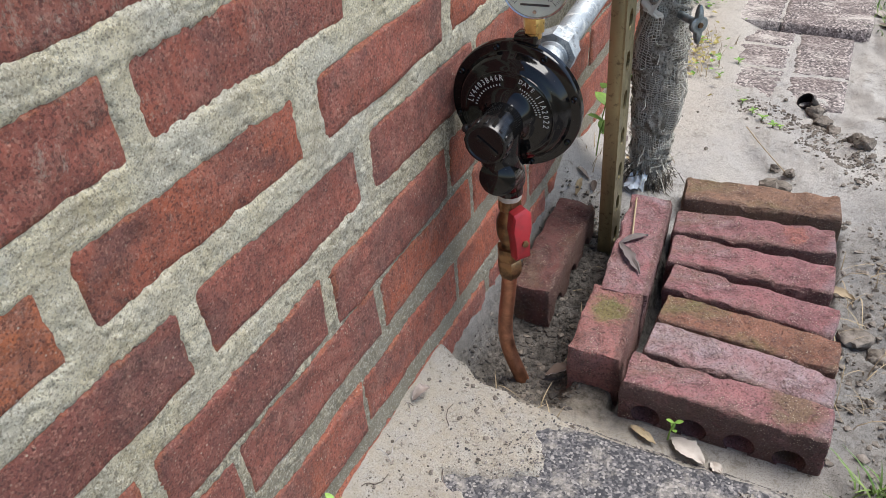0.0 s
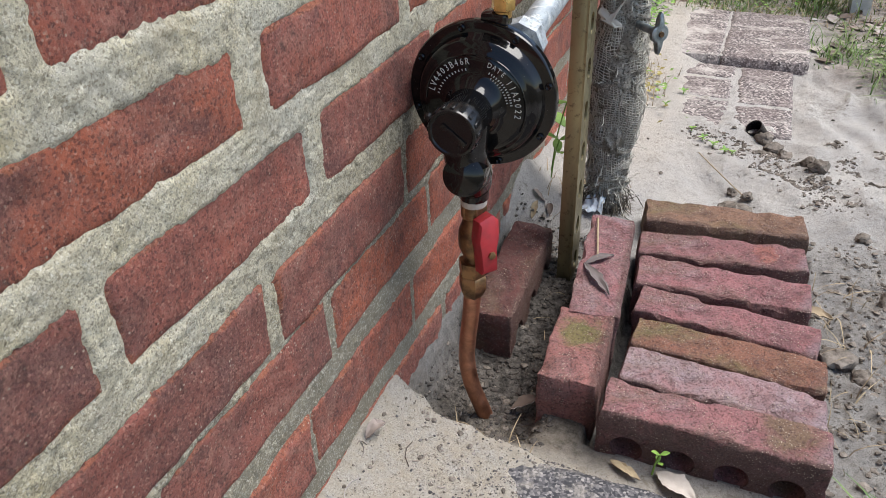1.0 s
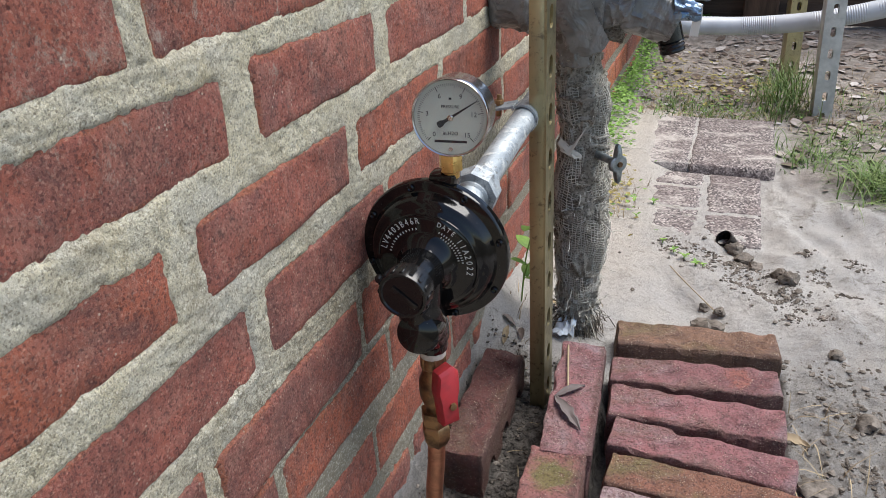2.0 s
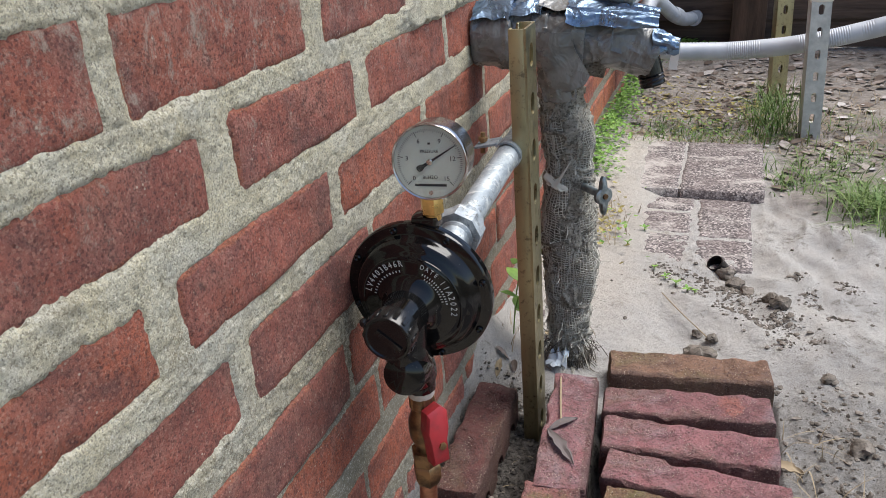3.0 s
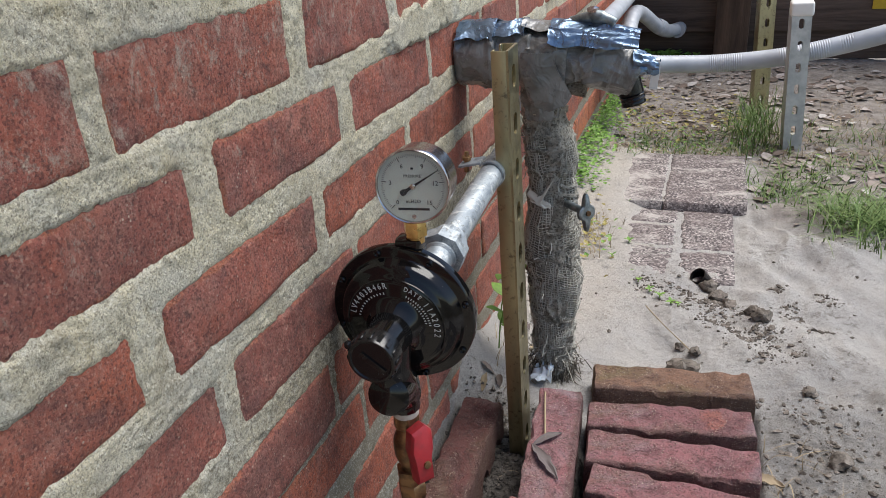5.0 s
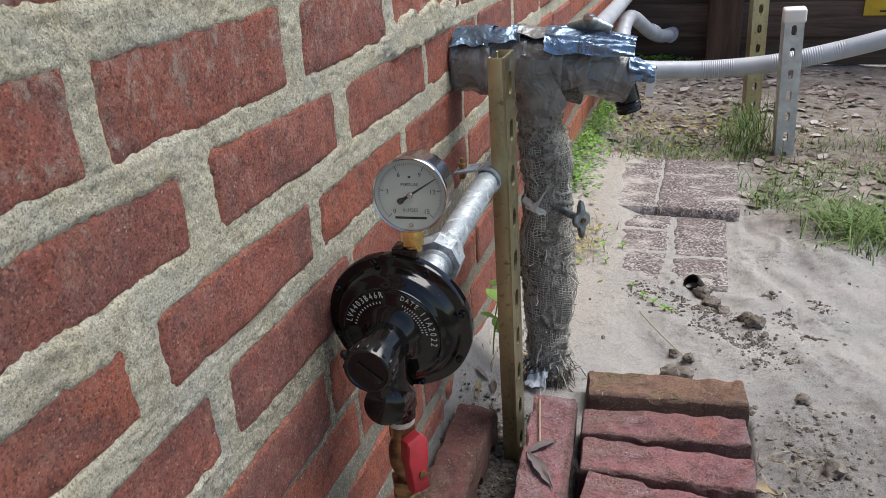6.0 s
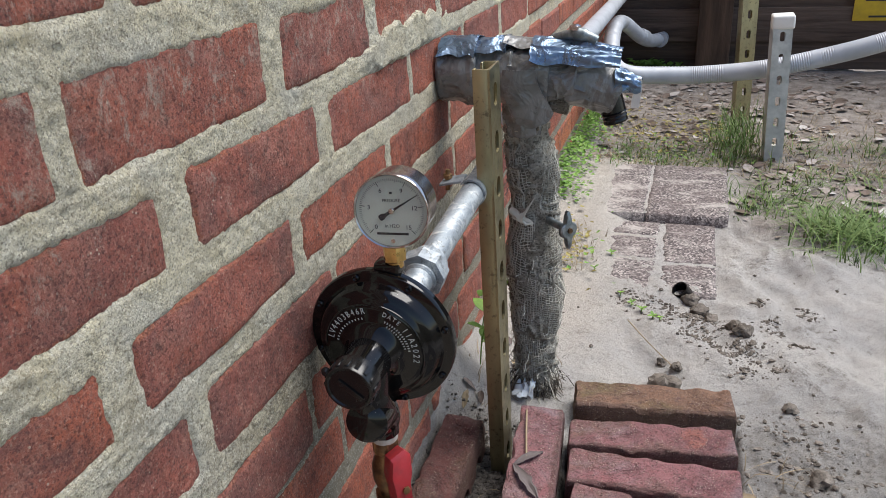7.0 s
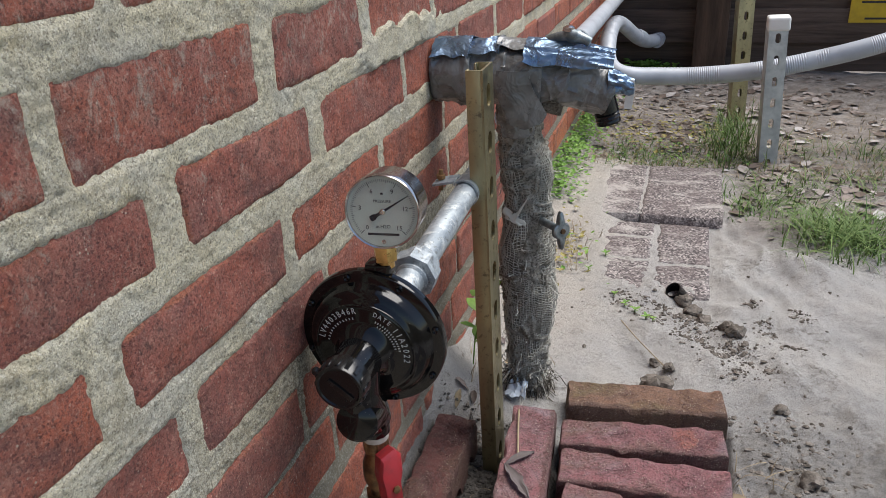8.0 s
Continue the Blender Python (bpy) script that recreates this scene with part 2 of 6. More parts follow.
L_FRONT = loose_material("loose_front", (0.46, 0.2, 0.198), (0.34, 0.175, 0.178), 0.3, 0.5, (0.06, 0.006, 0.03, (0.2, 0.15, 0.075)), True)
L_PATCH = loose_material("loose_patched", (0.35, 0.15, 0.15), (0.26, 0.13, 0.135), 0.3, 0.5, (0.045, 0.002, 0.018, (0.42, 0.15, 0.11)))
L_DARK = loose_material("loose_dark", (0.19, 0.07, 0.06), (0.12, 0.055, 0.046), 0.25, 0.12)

m = Mat("mortar", 0.95, spec=0.2)
c = m.mix(m.ramp(m.noise(38, 6, 0.7), (0.35, 0.0), (0.65, 1.0)), (0.78, 0.7, 0.48), (0.88, 0.82, 0.63))
c = m.mix(m.ramp(m.noise(11, 4, 0.6), (0.48, 0.0), (0.64, 0.55)), c, (0.66, 0.66, 0.6))
c = m.mix(m.ramp(m.noise(17, 5, 0.7), (0.54, 0.0), (0.7, 0.6)), c, (0.56, 0.46, 0.25))
# dirt and moss lodge in the rough lower joints, further along more than here
low = m.math("ADD", m.ramp(m.axis("Z"), (0.16, 0.24), (0.46, 0.0)), m.ramp(m.axis("Y"), (0.3, 0.0), (0.55, 0.06)))
c = m.mix(m.ramp(m.math("ADD", m.noise(170, 8, 0.85, 0.4), low), (0.61, 0.0), (0.7, 0.9)), c, (0.15, 0.132, 0.09))
# mortar greyed towards the lowest rows: soil, and the dimmer light there painted in
soil_shade = m.math("ADD", m.noise(24, 6, 0.7), m.ramp(m.axis("Z"), (0.15, 0.22), (0.5, -0.12)))
c = m.mix(m.ramp(soil_shade, (0.44, 0.0), (0.76, 0.6)), c, (0.4, 0.37, 0.3))
grains = m.noise(400, 2, at=m.cells(1000, "Color"))
c = m.mix(m.ramp(grains, (0.36, 0.7), (0.47, 0.0)), c, (0.3, 0.26, 0.18))
c = m.mix(m.ramp(grains, (0.56, 0.0), (0.64, 0.5)), c, (0.92, 0.89, 0.78))
# grain hollows are coloured dark as well, painting in their tiny shadows
grit = m.noise(620, 4, 0.8)
c = m.mix(m.ramp(grit, (0.36, 0.75), (0.46, 0.0)), c, (0.27, 0.235, 0.175))
c = m.mix(m.ramp(m.noise(240, 5, 0.8), (0.35, 0.4), (0.44, 0.0)), c, (0.42, 0.37, 0.27))
c = m.mix(m.ramp(m.cells(520, "Distance"), (0.1, 0.6), (0.2, 0.0)), c, (0.86, 0.83, 0.75))
pits = m.ramp(m.cells(300, "Distance", at=m.stretch(1, 1.0, 0.75)), (0.06, 0.0), (0.24, 1.0))
h = m.bump(grit, 1.0, 0.0022)
h = m.bump(m.noise(300, 7, 0.85, 0.3), 1.0, 0.0032, h)
M_MORTAR = m.done(c, 0.95, m.bump(pits, 0.5, 0.0014, h))

# sand, with grey dirt in the shade-darkened trench and beside the stack, and dark leaf mould towards the fence
m = Mat("sandy_soil", 0.95, spec=0.2)
grain = m.noise(700, 3, 0.8)
c = m.mix(m.ramp(m.noise(11, 5, 0.65), (0.35, 0.0), (0.65, 1.0)), (0.61, 0.58, 0.535), (0.51, 0.495, 0.475))
c = m.mix(m.ramp(grain, (0.38, 0.8), (0.5, 0.0)), c, (0.2, 0.18, 0.16))
c = m.mix(m.ramp(m.cells(520, "Distance"), (0.08, 0.6), (0.18, 0.0)), c, (0.8, 0.74, 0.64))
X, Y = m.axis("X"), m.axis("Y")
warp = m.math("MULTIPLY", m.math("SUBTRACT", m.noise(9, 5, 0.65), 0.5), 0.5)


def soft(value, lo, hi):
    return m.ramp(m.math("ADD", m.math("MULTIPLY", m.math("SUBTRACT", value, lo), 1.0 / (hi - lo)), warp), (0.0, 0.0), (1.0, 1.0))


def both(*some):
    out = some[0]
    for s in some[1:]:
        out = m.math("MULTIPLY", out, s)
    return out


# trench: grey dirt, its colour taken darker still for the shadow down there
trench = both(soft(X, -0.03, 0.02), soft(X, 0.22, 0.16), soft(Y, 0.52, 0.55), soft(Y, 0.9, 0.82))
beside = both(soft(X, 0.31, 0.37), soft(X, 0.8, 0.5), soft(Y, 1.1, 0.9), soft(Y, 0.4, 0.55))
dirt_shade = m.math("MAXIMUM", trench, m.math("MULTIPLY", beside, 0.5))
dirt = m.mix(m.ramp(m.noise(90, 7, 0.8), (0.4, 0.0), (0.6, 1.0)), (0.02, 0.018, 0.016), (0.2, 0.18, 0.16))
c = m.mix(m.math("MULTIPLY", dirt_shade, m.ramp(m.noise(28, 5, 0.7), (0.2, 0.6), (0.45, 1.0))), c, dirt)
blot = m.ramp(m.math("ADD", m.noise(70, 9, 0.85, 0.3), m.math("MULTIPLY", m.noise(9, 4, 0.6), 0.3)), (0.7, 0.0), (0.78, 0.8))
c = m.mix(blot, c, (0.2, 0.18, 0.155))
mould_a = both(soft(Y, 1.5, 1.62), soft(X, 0.33, 0.4))
mould_b = soft(Y, 1.9, 2.15)
# unseen ground, added dark to cut light bounced onto wall and regulator
yard = m.math("MAXIMUM", both(soft(X, 0.75, 1.1), soft(Y, 1.9, 1.5)), soft(Y, 0.22, -0.05))
mould = m.mix(m.ramp(m.noise(26, 6, 0.75), (0.35, 0.0), (0.65, 1.0)), (0.2, 0.175, 0.155), (0.44, 0.395, 0.355))
c = m.mix(m.math("MAXIMUM", mould_a, mould_b), c, mould)
c = m.mix(yard, c, m.mix(m.noise(20, 6, 0.75), (0.085, 0.08, 0.055), (0.19, 0.17, 0.125)))
peach = both(soft(Y, 0.95, 1.15), soft(Y, 2.1, 1.95), soft(X, 0.24, 0.08))
c = m.mix(m.math("MULTIPLY", peach, 0.5), c, (0.57, 0.495, 0.4))
bank = both(soft(Y, 0.6, 0.5), soft(X, 0.5, 0.22))
c = m.mix(m.math("MULTIPLY", bank, m.ramp(m.noise(55, 7, 0.8), (0.35, 0.3), (0.6, 0.9))), c, (0.5, 0.435, 0.34))
c = m.mix(m.math("MULTIPLY", bank, m.ramp(m.noise(130, 6, 0.8, 0.4), (0.58, 0.0), (0.64, 0.8))), c, (0.14, 0.115, 0.09))
M_SOIL = m.done(c, 0.95, m.bump(m.noise(80, 8, 0.8), 0.9, 0.009, m.bump(grain, 1.0, 0.002)))

m = Mat("aggregate", 0.85, spec=0.3)
c = m.ramp(m.noise(300, 2, at=m.cells(330, "Color")), (0.42, (0.055, 0.047, 0.046)), (0.52, (0.17, 0.145, 0.138)), (0.66, (0.45, 0.4, 0.37)))
c = m.mix(m.ramp(m.noise(14, 4, 0.6), (0.45, 0.0), (0.62, 0.5)), c, (0.13, 0.1, 0.095))
side = m.ramp(m.axis("X"), (0.11, 0.12), (0.2, 0.0))
blown = m.math("ADD", m.noise(20, 8, 0.78, 0.3, m.stretch(0.6, 1.3, 1)), side)
c = m.mix(m.ramp(blown, (0.53, 0.0), (0.66, 0.75)), c, (0.46, 0.425, 0.385))
M_AGG = m.done(c, 0.85, m.bump(m.cells(330, "Distance"), -0.9, 0.003))
m = Mat("dark_aggregate", 0.8, spec=0.35)
c = m.ramp(m.noise(300, 2, at=m.cells(480, "Color")), (0.44, (0.03, 0.03, 0.034)), (0.55, (0.1, 0.095, 0.098)), (0.68, (0.27, 0.25, 0.235)))
c = m.mix(m.ramp(m.noise(45, 6, 0.75), (0.5, 0.0), (0.66, 0.7)), c, (0.32, 0.29, 0.25))
M_AGG_DARK = m.done(c, 0.8, m.bump(m.cells(480, "Distance"), -0.9, 0.002))

m = Mat("black_enamel", 0.2, spec=0.4)
n = m.noise(60, 4, 0.6)
dust = m.ramp(m.cells(380, "Distance"), (0.05, 1.0), (0.09, 0.0))
dust = m.math("MULTIPLY", dust, m.ramp(m.noise(50, 3), (0.5, 0.0), (0.65, 1.0)))
c = m.mix(dust, (0.004, 0.004, 0.0042), (0.3, 0.27, 0.23))
M_BLACK = m.done(c, m.ramp(n, (0.3, 0.035), (0.7, 0.1)), m.bump(m.noise(90, 3), 0.06, 0.0012))

m = Mat("black_plastic", 0.5, spec=0.4)
n = m.noise(90, 4, 0.6)
M_PLASTIC = m.done(m.mix(n, (0.004, 0.004, 0.0045), (0.009, 0.009, 0.009)), m.ramp(n, (0.3, 0.14), (0.7, 0.3)), m.bump(m.noise(300, 3), 0.1, 0.0005))

m = Mat("galvanized", 0.6, 0.75)
n = m.noise(45, 5, 0.65, 0.6, m.stretch(1, 0.4, 1))
c = m.mix(m.ramp(n, (0.35, 0.0), (0.65, 1.0)), (0.2, 0.23, 0.255), (0.46, 0.5, 0.52))
c = m.mix(m.ramp(m.noise(70, 7, 0.78, 0.4), (0.52, 0.0), (0.6, 0.8)), c, (0.66, 0.68, 0.66))
c = m.mix(m.ramp(m.noise(150, 6, 0.8), (0.55, 0.0), (0.62, 0.7)), c, (0.14, 0.13, 0.115))
M_GALV = m.done(c, m.ramp(m.noise(80, 4), (0.3, 0.5), (0.7, 0.75)), m.bump(m.noise(260, 5, 0.75), 0.35, 0.0012))

m = Mat("pale_zinc", 0.55, 0.6)
M_ZINC = m.done(m.mix(m.ramp(m.noise(40, 5, 0.65), (0.38, 0.0), (0.65, 1.0)), (0.4, 0.42, 0.42), (0.56, 0.58, 0.57)), 0.55, m.bump(m.noise(200, 4), 0.2, 0.001))
m = Mat("blue_plastic", 0.35)
M_SCRAP = m.done(m.mix(m.noise(90, 4), (0.5, 0.58, 0.64), (0.7, 0.74, 0.76)), 0.35)
m = Mat("yellow_zinc", 0.4, 1.0)
c = m.mix(m.ramp(m.noise(22, 5, 0.65, 0.7, m.stretch(1, 1, 0.25)), (0.35, 0.0), (0.65, 1.0)), (0.32, 0.295, 0.19), (0.5, 0.45, 0.27))
c = m.mix(m.ramp(m.noise(130, 5, 0.7), (0.56, 0.0), (0.68, 0.8)), c, (0.12, 0.1, 0.07))
M_STRUT = m.done(c, m.ramp(m.noise(70, 4), (0.3, 0.28), (0.7, 0.5)), m.bump(m.noise(160, 4), 0.15, 0.0008))

m = Mat("brass", 0.28, 1.0)
M_BRASS = m.done(m.mix(m.ramp(m.noise(90, 4), (0.4, 0.0), (0.65, 1.0)), (0.80, 0.56, 0.22), (0.55, 0.35, 0.13)), m.ramp(m.noise(150, 3), (0.3, 0.22), (0.7, 0.42)))
m = Mat("tarnished_brass", 0.45, 1.0)
M_TARNISH = m.done(m.mix(m.ramp(m.noise(70, 5), (0.4, 0.0), (0.62, 1.0)), (0.36, 0.22, 0.11), (0.14, 0.09, 0.055)), 0.48, m.bump(m.noise(250, 3), 0.25, 0.0008))
m = Mat("copper", 0.4, 1.0)
M_COPPER = m.done(m.mix(m.ramp(m.noise(45, 5, 0.65, 0.5), (0.38, 0.0), (0.65, 1.0)), (0.56, 0.27, 0.17), (0.27, 0.135, 0.09)), m.ramp(m.noise(80, 4), (0.3, 0.32), (0.7, 0.6)), m.bump(m.noise(200, 3), 0.15, 0.0006))
m = Mat("chrome", 0.18, 1.0)
M_CHROME = m.done(m.mix(m.noise(20, 3), (0.52, 0.48, 0.46), (0.42, 0.39, 0.38)), m.ramp(m.noise(60, 4), (0.3, 0.13), (0.7, 0.26)))
m = Mat("red_handle", 0.4)
M_RED = m.done(m.mix(m.ramp(m.noise(120, 4), (0.45, 0.0), (0.7, 0.6)), (0.36, 0.02, 0.026), (0.2, 0.024, 0.026)), m.ramp(m.noise(90, 3), (0.3, 0.32), (0.7, 0.55)), m.bump(m.noise(200, 3), 0.12, 0.0008))
m = Mat("thread_tape", 0.7)
M_WHITE_TAPE = m.done(m.mix(m.noise(160, 4), (0.62, 0.58, 0.5), (0.36, 0.3, 0.24)), 0.75, m.bump(m.noise(260, 3), 0.4, 0.001))
m = Mat("dial_white", 0.5)
M_DIAL = m.done(m.mix(m.ramp(m.noise(40, 3), (0.4, 0.0), (0.7, 0.4)), (0.68, 0.7, 0.62), (0.6, 0.61, 0.54)), 0.5)
m = Mat("print_black", 0.5)
M_INK = m.done(m.mix(m.noise(300, 2), (0.012, 0.012, 0.014), (0.03, 0.03, 0.035)))
m = Mat("print_white", 0.6)
M_WHITE = m.done(m.mix(m.noise(400, 3), (0.62, 0.62, 0.6), (0.38, 0.38, 0.36)))
m = Mat("glass", 0.02)
m.b.inputs["Transmission Weight"].default_value = 1.0
m.b.inputs["IOR"].default_value = 1.45
M_GLASS = m.done((0.98, 0.99, 0.98), 0.02)

m = Mat("silver_tape", 0.34, 0.0, 0.7)
c = m.mix(m.ramp(m.noise(24, 4, 0.6, 0.8), (0.4, 0.0), (0.62, 1.0)), (0.12, 0.12, 0.113), (0.2, 0.2, 0.19))
c = m.mix(m.ramp(m.noise(60, 5, 0.7), (0.58, 0.0), (0.72, 0.7)), c, (0.08, 0.075, 0.068))
fold = m.ramp(m.cells(30, "Distance", "DISTANCE_TO_EDGE", m.stretch(0.8, 1, 1.6)), (0.0, 1.0), (0.09, 0.0))
M_TAPE = m.done(c, m.ramp(m.noise(50, 4), (0.3, 0.2), (0.7, 0.4)), m.bump(fold, 0.15, 0.002, m.bump(m.noise(22, 3, 0.5, 1.6), 0.6, 0.01)))
# the blue base colour paints the sky's reflection on the tape's upper side
m = Mat("sky_sheen_tape", 0.35, 0.8, 0.6)
M_SKY_SHEEN = m.done(m.mix(m.noise(50, 4), (0.19, 0.27, 0.38), (0.1, 0.14, 0.19)), m.ramp(m.noise(70, 3), (0.3, 0.2), (0.7, 0.4)), m.bump(m.noise(26, 4, 0.55, 1.6), 0.45, 0.009))
m = Mat("burlap_grey", 0.95, spec=0.1)
c = m.mix(m.ramp(m.noise(28, 5, 0.7, 0.6), (0.38, 0.0), (0.64, 1.0)), (0.17, 0.155, 0.125), (0.5, 0.47, 0.4))
c = m.mix(m.ramp(m.noise(12, 4), (0.55, 0.0), (0.7, 0.5)), c, (0.15, 0.12, 0.085))
c = m.mix(m.ramp(m.noise(500, 2, at=m.cells(520, "Color")), (0.4, 0.7), (0.48, 0.0)), c, (0.08, 0.07, 0.055))
c = m.mix(m.ramp(m.noise(110, 6, 0.8, 0.5, m.stretch(1, 1, 2.2)), (0.54, 0.0), (0.64, 0.7)), c, (0.5, 0.475, 0.41))
M_BURLAP = m.done(c, 0.95, m.bump(m.noise(200, 6, 0.8), 1.0, 0.005))
m = Mat("net_thread", 0.95, spec=0.1)
M_NET = m.done(m.mix(m.noise(45, 4), (0.68, 0.655, 0.58), (0.38, 0.36, 0.3)), 0.95)
m = Mat("frayed_jute", 0.95, spec=0.1)
M_FRAY = m.done(m.mix(m.noise(60, 4), (0.06, 0.05, 0.042), (0.17, 0.15, 0.12)), 0.95)
m = Mat("grey_conduit", 0.45)
M_CONDUIT = m.done(m.mix(m.ramp(m.noise(14, 4, 0.6), (0.4, 0.0), (0.66, 1.0)), (0.43, 0.455, 0.49), (0.35, 0.37, 0.4)), m.ramp(m.noise(40, 3), (0.3, 0.36), (0.7, 0.55)), m.bump(m.noise(120, 3), 0.1, 0.001))
m = Mat("white_plastic", 0.45)
M_CAP = m.done(m.mix(m.noise(60, 4), (0.8, 0.8, 0.77), (0.66, 0.65, 0.61)), 0.45)
m = Mat("tap_metal", 0.5, 0.85)
M_TAP = m.done(m.mix(m.ramp(m.noise(110, 4), (0.4, 0.0), (0.62, 1.0)), (0.16, 0.19, 0.2), (0.32, 0.35, 0.35)), 0.48, m.bump(m.noise(220, 4), 0.3, 0.001))
m = Mat("fence_wood", 0.85, spec=0.25)
g = m.noise(9, 6, 0.7, 0.6, m.stretch(0.35, 1, 5))
c = m.mix(m.ramp(g, (0.35, 0.0), (0.65, 1.0)), (0.06, 0.044, 0.036), (0.17, 0.125, 0.1))
c = m.mix(m.math("MULTIPLY", m.chance(), 0.5), c, (0.05, 0.04, 0.034))
M_FENCE = m.done(c, 0.85, m.bump(g, 0.6, 0.006))
m = Mat("fence_post_wood", 0.85, spec=0.25)
g = m.noise(9, 6, 0.7, 0.6, m.stretch(5, 1, 0.35))
M_POSTWOOD = m.done(m.mix(m.ramp(g, (0.35, 0.0), (0.65, 1.0)), (0.05, 0.035, 0.026), (0.13, 0.085, 0.06)), 0.85, m.bump(g, 0.6, 0.006))
m = Mat("sign_yellow", 0.5)
M_SIGN = m.done(m.mix(m.ramp(m.noise(20, 4), (0.4, 0.0), (0.7, 1.0)), (0.66, 0.47, 0.03), (0.5, 0.34, 0.03)), 0.5)


def leaf_material(name, a, b, rough=0.6, scale=25):
    m = Mat(name, rough, spec=0.3)
    c = m.ramp(m.chance(True), (0.0, a), (1.0, b))
    c = m.mix(m.ramp(m.noise(scale * 6, 4, 0.7), (0.4, 0.0), (0.7, 0.5)), c, tuple(0.5 * v for v in a))
    return m.done(c, rough)


M_GRASS = leaf_material("green_grass", (0.07, 0.14, 0.03), (0.2, 0.27, 0.085))
M_YELLOW = leaf_material("yellow_weed", (0.26, 0.22, 0.07), (0.36, 0.31, 0.1))
M_GREEN = leaf_material("green_leaf", (0.13, 0.27, 0.045), (0.24, 0.39, 0.08))
M_STRAW = leaf_material("dry_straw", (0.4, 0.32, 0.2), (0.26, 0.2, 0.13), 0.85)
m = Mat("leaf_litter", 0.75, spec=0.3)
c = m.ramp(m.chance(True), (0.0, (0.07, 0.05, 0.04)), (0.3, (0.17, 0.13, 0.105)), (0.6, (0.29, 0.24, 0.21)), (0.85, (0.4, 0.355, 0.33)), (1.0, (0.52, 0.5, 0.48)))
M_LITTER = m.done(m.mix(m.ramp(m.noise(90, 4, 0.7), (0.45, 0.0), (0.7, 0.4)), c, (0.12, 0.09, 0.07)), 0.75)
M_PALE = leaf_material("pale_dead_leaf", (0.5, 0.45, 0.4), (0.4, 0.355, 0.31), 0.75, 12)
M_DEAD = leaf_material("dead_leaf", (0.19, 0.155, 0.145), (0.12, 0.1, 0.095), 0.85, 12)
m = Mat("grit", 0.85, spec=0.3)
M_GRIT = m.done(m.ramp(m.chance(True), (0.0, (0.035, 0.033, 0.034)), (0.45, (0.12, 0.11, 0.105)), (0.85, (0.22, 0.2, 0.18)), (1.0, (0.42, 0.38, 0.33))), 0.85)
m = Mat("dark_dirt", 0.95, spec=0.15)
M_DIRT = m.done(m.mix(m.noise(90, 5, 0.75), (0.015, 0.013, 0.012), (0.14, 0.125, 0.11)), 0.95, m.bump(m.noise(180, 4, 0.75), 0.7, 0.003))
m = Mat("clod", 0.95, spec=0.15)
M_CLOD = m.done(m.mix(m.ramp(m.noise(70, 5, 0.75), (0.4, 0.0), (0.62, 1.0)), (0.08, 0.068, 0.056), (0.23, 0.2, 0.17)), 0.95, m.bump(m.noise(180, 4, 0.75), 0.7, 0.003))

# ---- brick wall ----
PITCH, TOP0 = 0.0684, 0.470  # course height; top of course 0 at y = 0.45
SLOPE = -0.022               # courses tilted a little along the wall to fit the camera's view
# bed joints: top and bottom of the visible faces, by course
FACES = {3: (0.676, 0.630), 2: (0.606, 0.556), 1: (0.537, 0.493), 0: (0.470, 0.427), -1: (0.405, 0.358), -2: (0.333, 0.283), -3: (0.276, 0.227), -4: (0.203, 0.151)}
# upright joints: where one face ends and the next begins
JOINTS = {2: [(0.381, 0.398), (0.573, 0.600), (0.752, 0.776)], 1: [(0.252, 0.267), (0.443, 0.475), (0.637, 0.659), (0.843, 0.853)],
          0: [(0.184, 0.204), (0.376, 0.403), (0.577, 0.594)], -1: [(0.247, 0.264), (0.432, 0.451), (0.630, 0.641), (0.975, 0.988)],
          -2: [(0.186, 0.200), (0.366, 0.381), (0.567, 0.578)], -3: [(0.250, 0.258), (0.430, 0.441), (0.612, 0.622)], -4: [(0.389, 0.396), (0.571, 0.577)]}
Y0, Y1, Z0, Z1 = -3.0, 3.4, -0.2, 2.6
WALL_RND = random.Random(5)


def course(k):
    """Faces of a course: rows of (y0, y1, z0, z1) at the height they have at y = 0.45."""
    top, bottom = FACES.get(k, (TOP0 + k * PITCH, TOP0 + k * PITCH - 0.046))
    known = list(JOINTS.get(k, []))
    if not known:
        mid = 0.388 if k % 2 == 0 else 0.450
        known = [(mid - 0.008, mid + 0.008)]
    while known[0][0] > Y0:
        g = WALL_RND.uniform(0.009, 0.018)
        a = known[0][0] - 0.1955 + WALL_RND.uniform(-0.004, 0.004)
        known.insert(0, (a, a + g))
    filled = [known[0]]
    for j in known[1:]:
        while j[0] - filled[-1][0] > 0.29:
            a = filled[-1][0] + 0.1955 + WALL_RND.uniform(-0.004, 0.004)
            filled.append((a, a + WALL_RND.uniform(0.009, 0.016)))
        filled.append(j)
    while filled[-1][1] < Y1 - 0.05:
        a = filled[-1][0] + 0.1955 + WALL_RND.uniform(-0.004, 0.004)
        filled.append((a, a + WALL_RND.uniform(0.009, 0.016)))
    out = []
    for (a, b), (c2, d) in zip(filled, filled[1:]):
        out.append((b, min(c2, Y1), bottom + WALL_RND.uniform(-0.0015, 0.0015), top + WALL_RND.uniform(-0.0015, 0.0015)))
    return [f for f in out if f[1] - f[0] > 0.03]


COURSES = {k: course(k) for k in range(-9, 31)}
NEAR = (-0.05, 1.45, 0.0, 0.86)  # the stretch in y and z that is passed close by


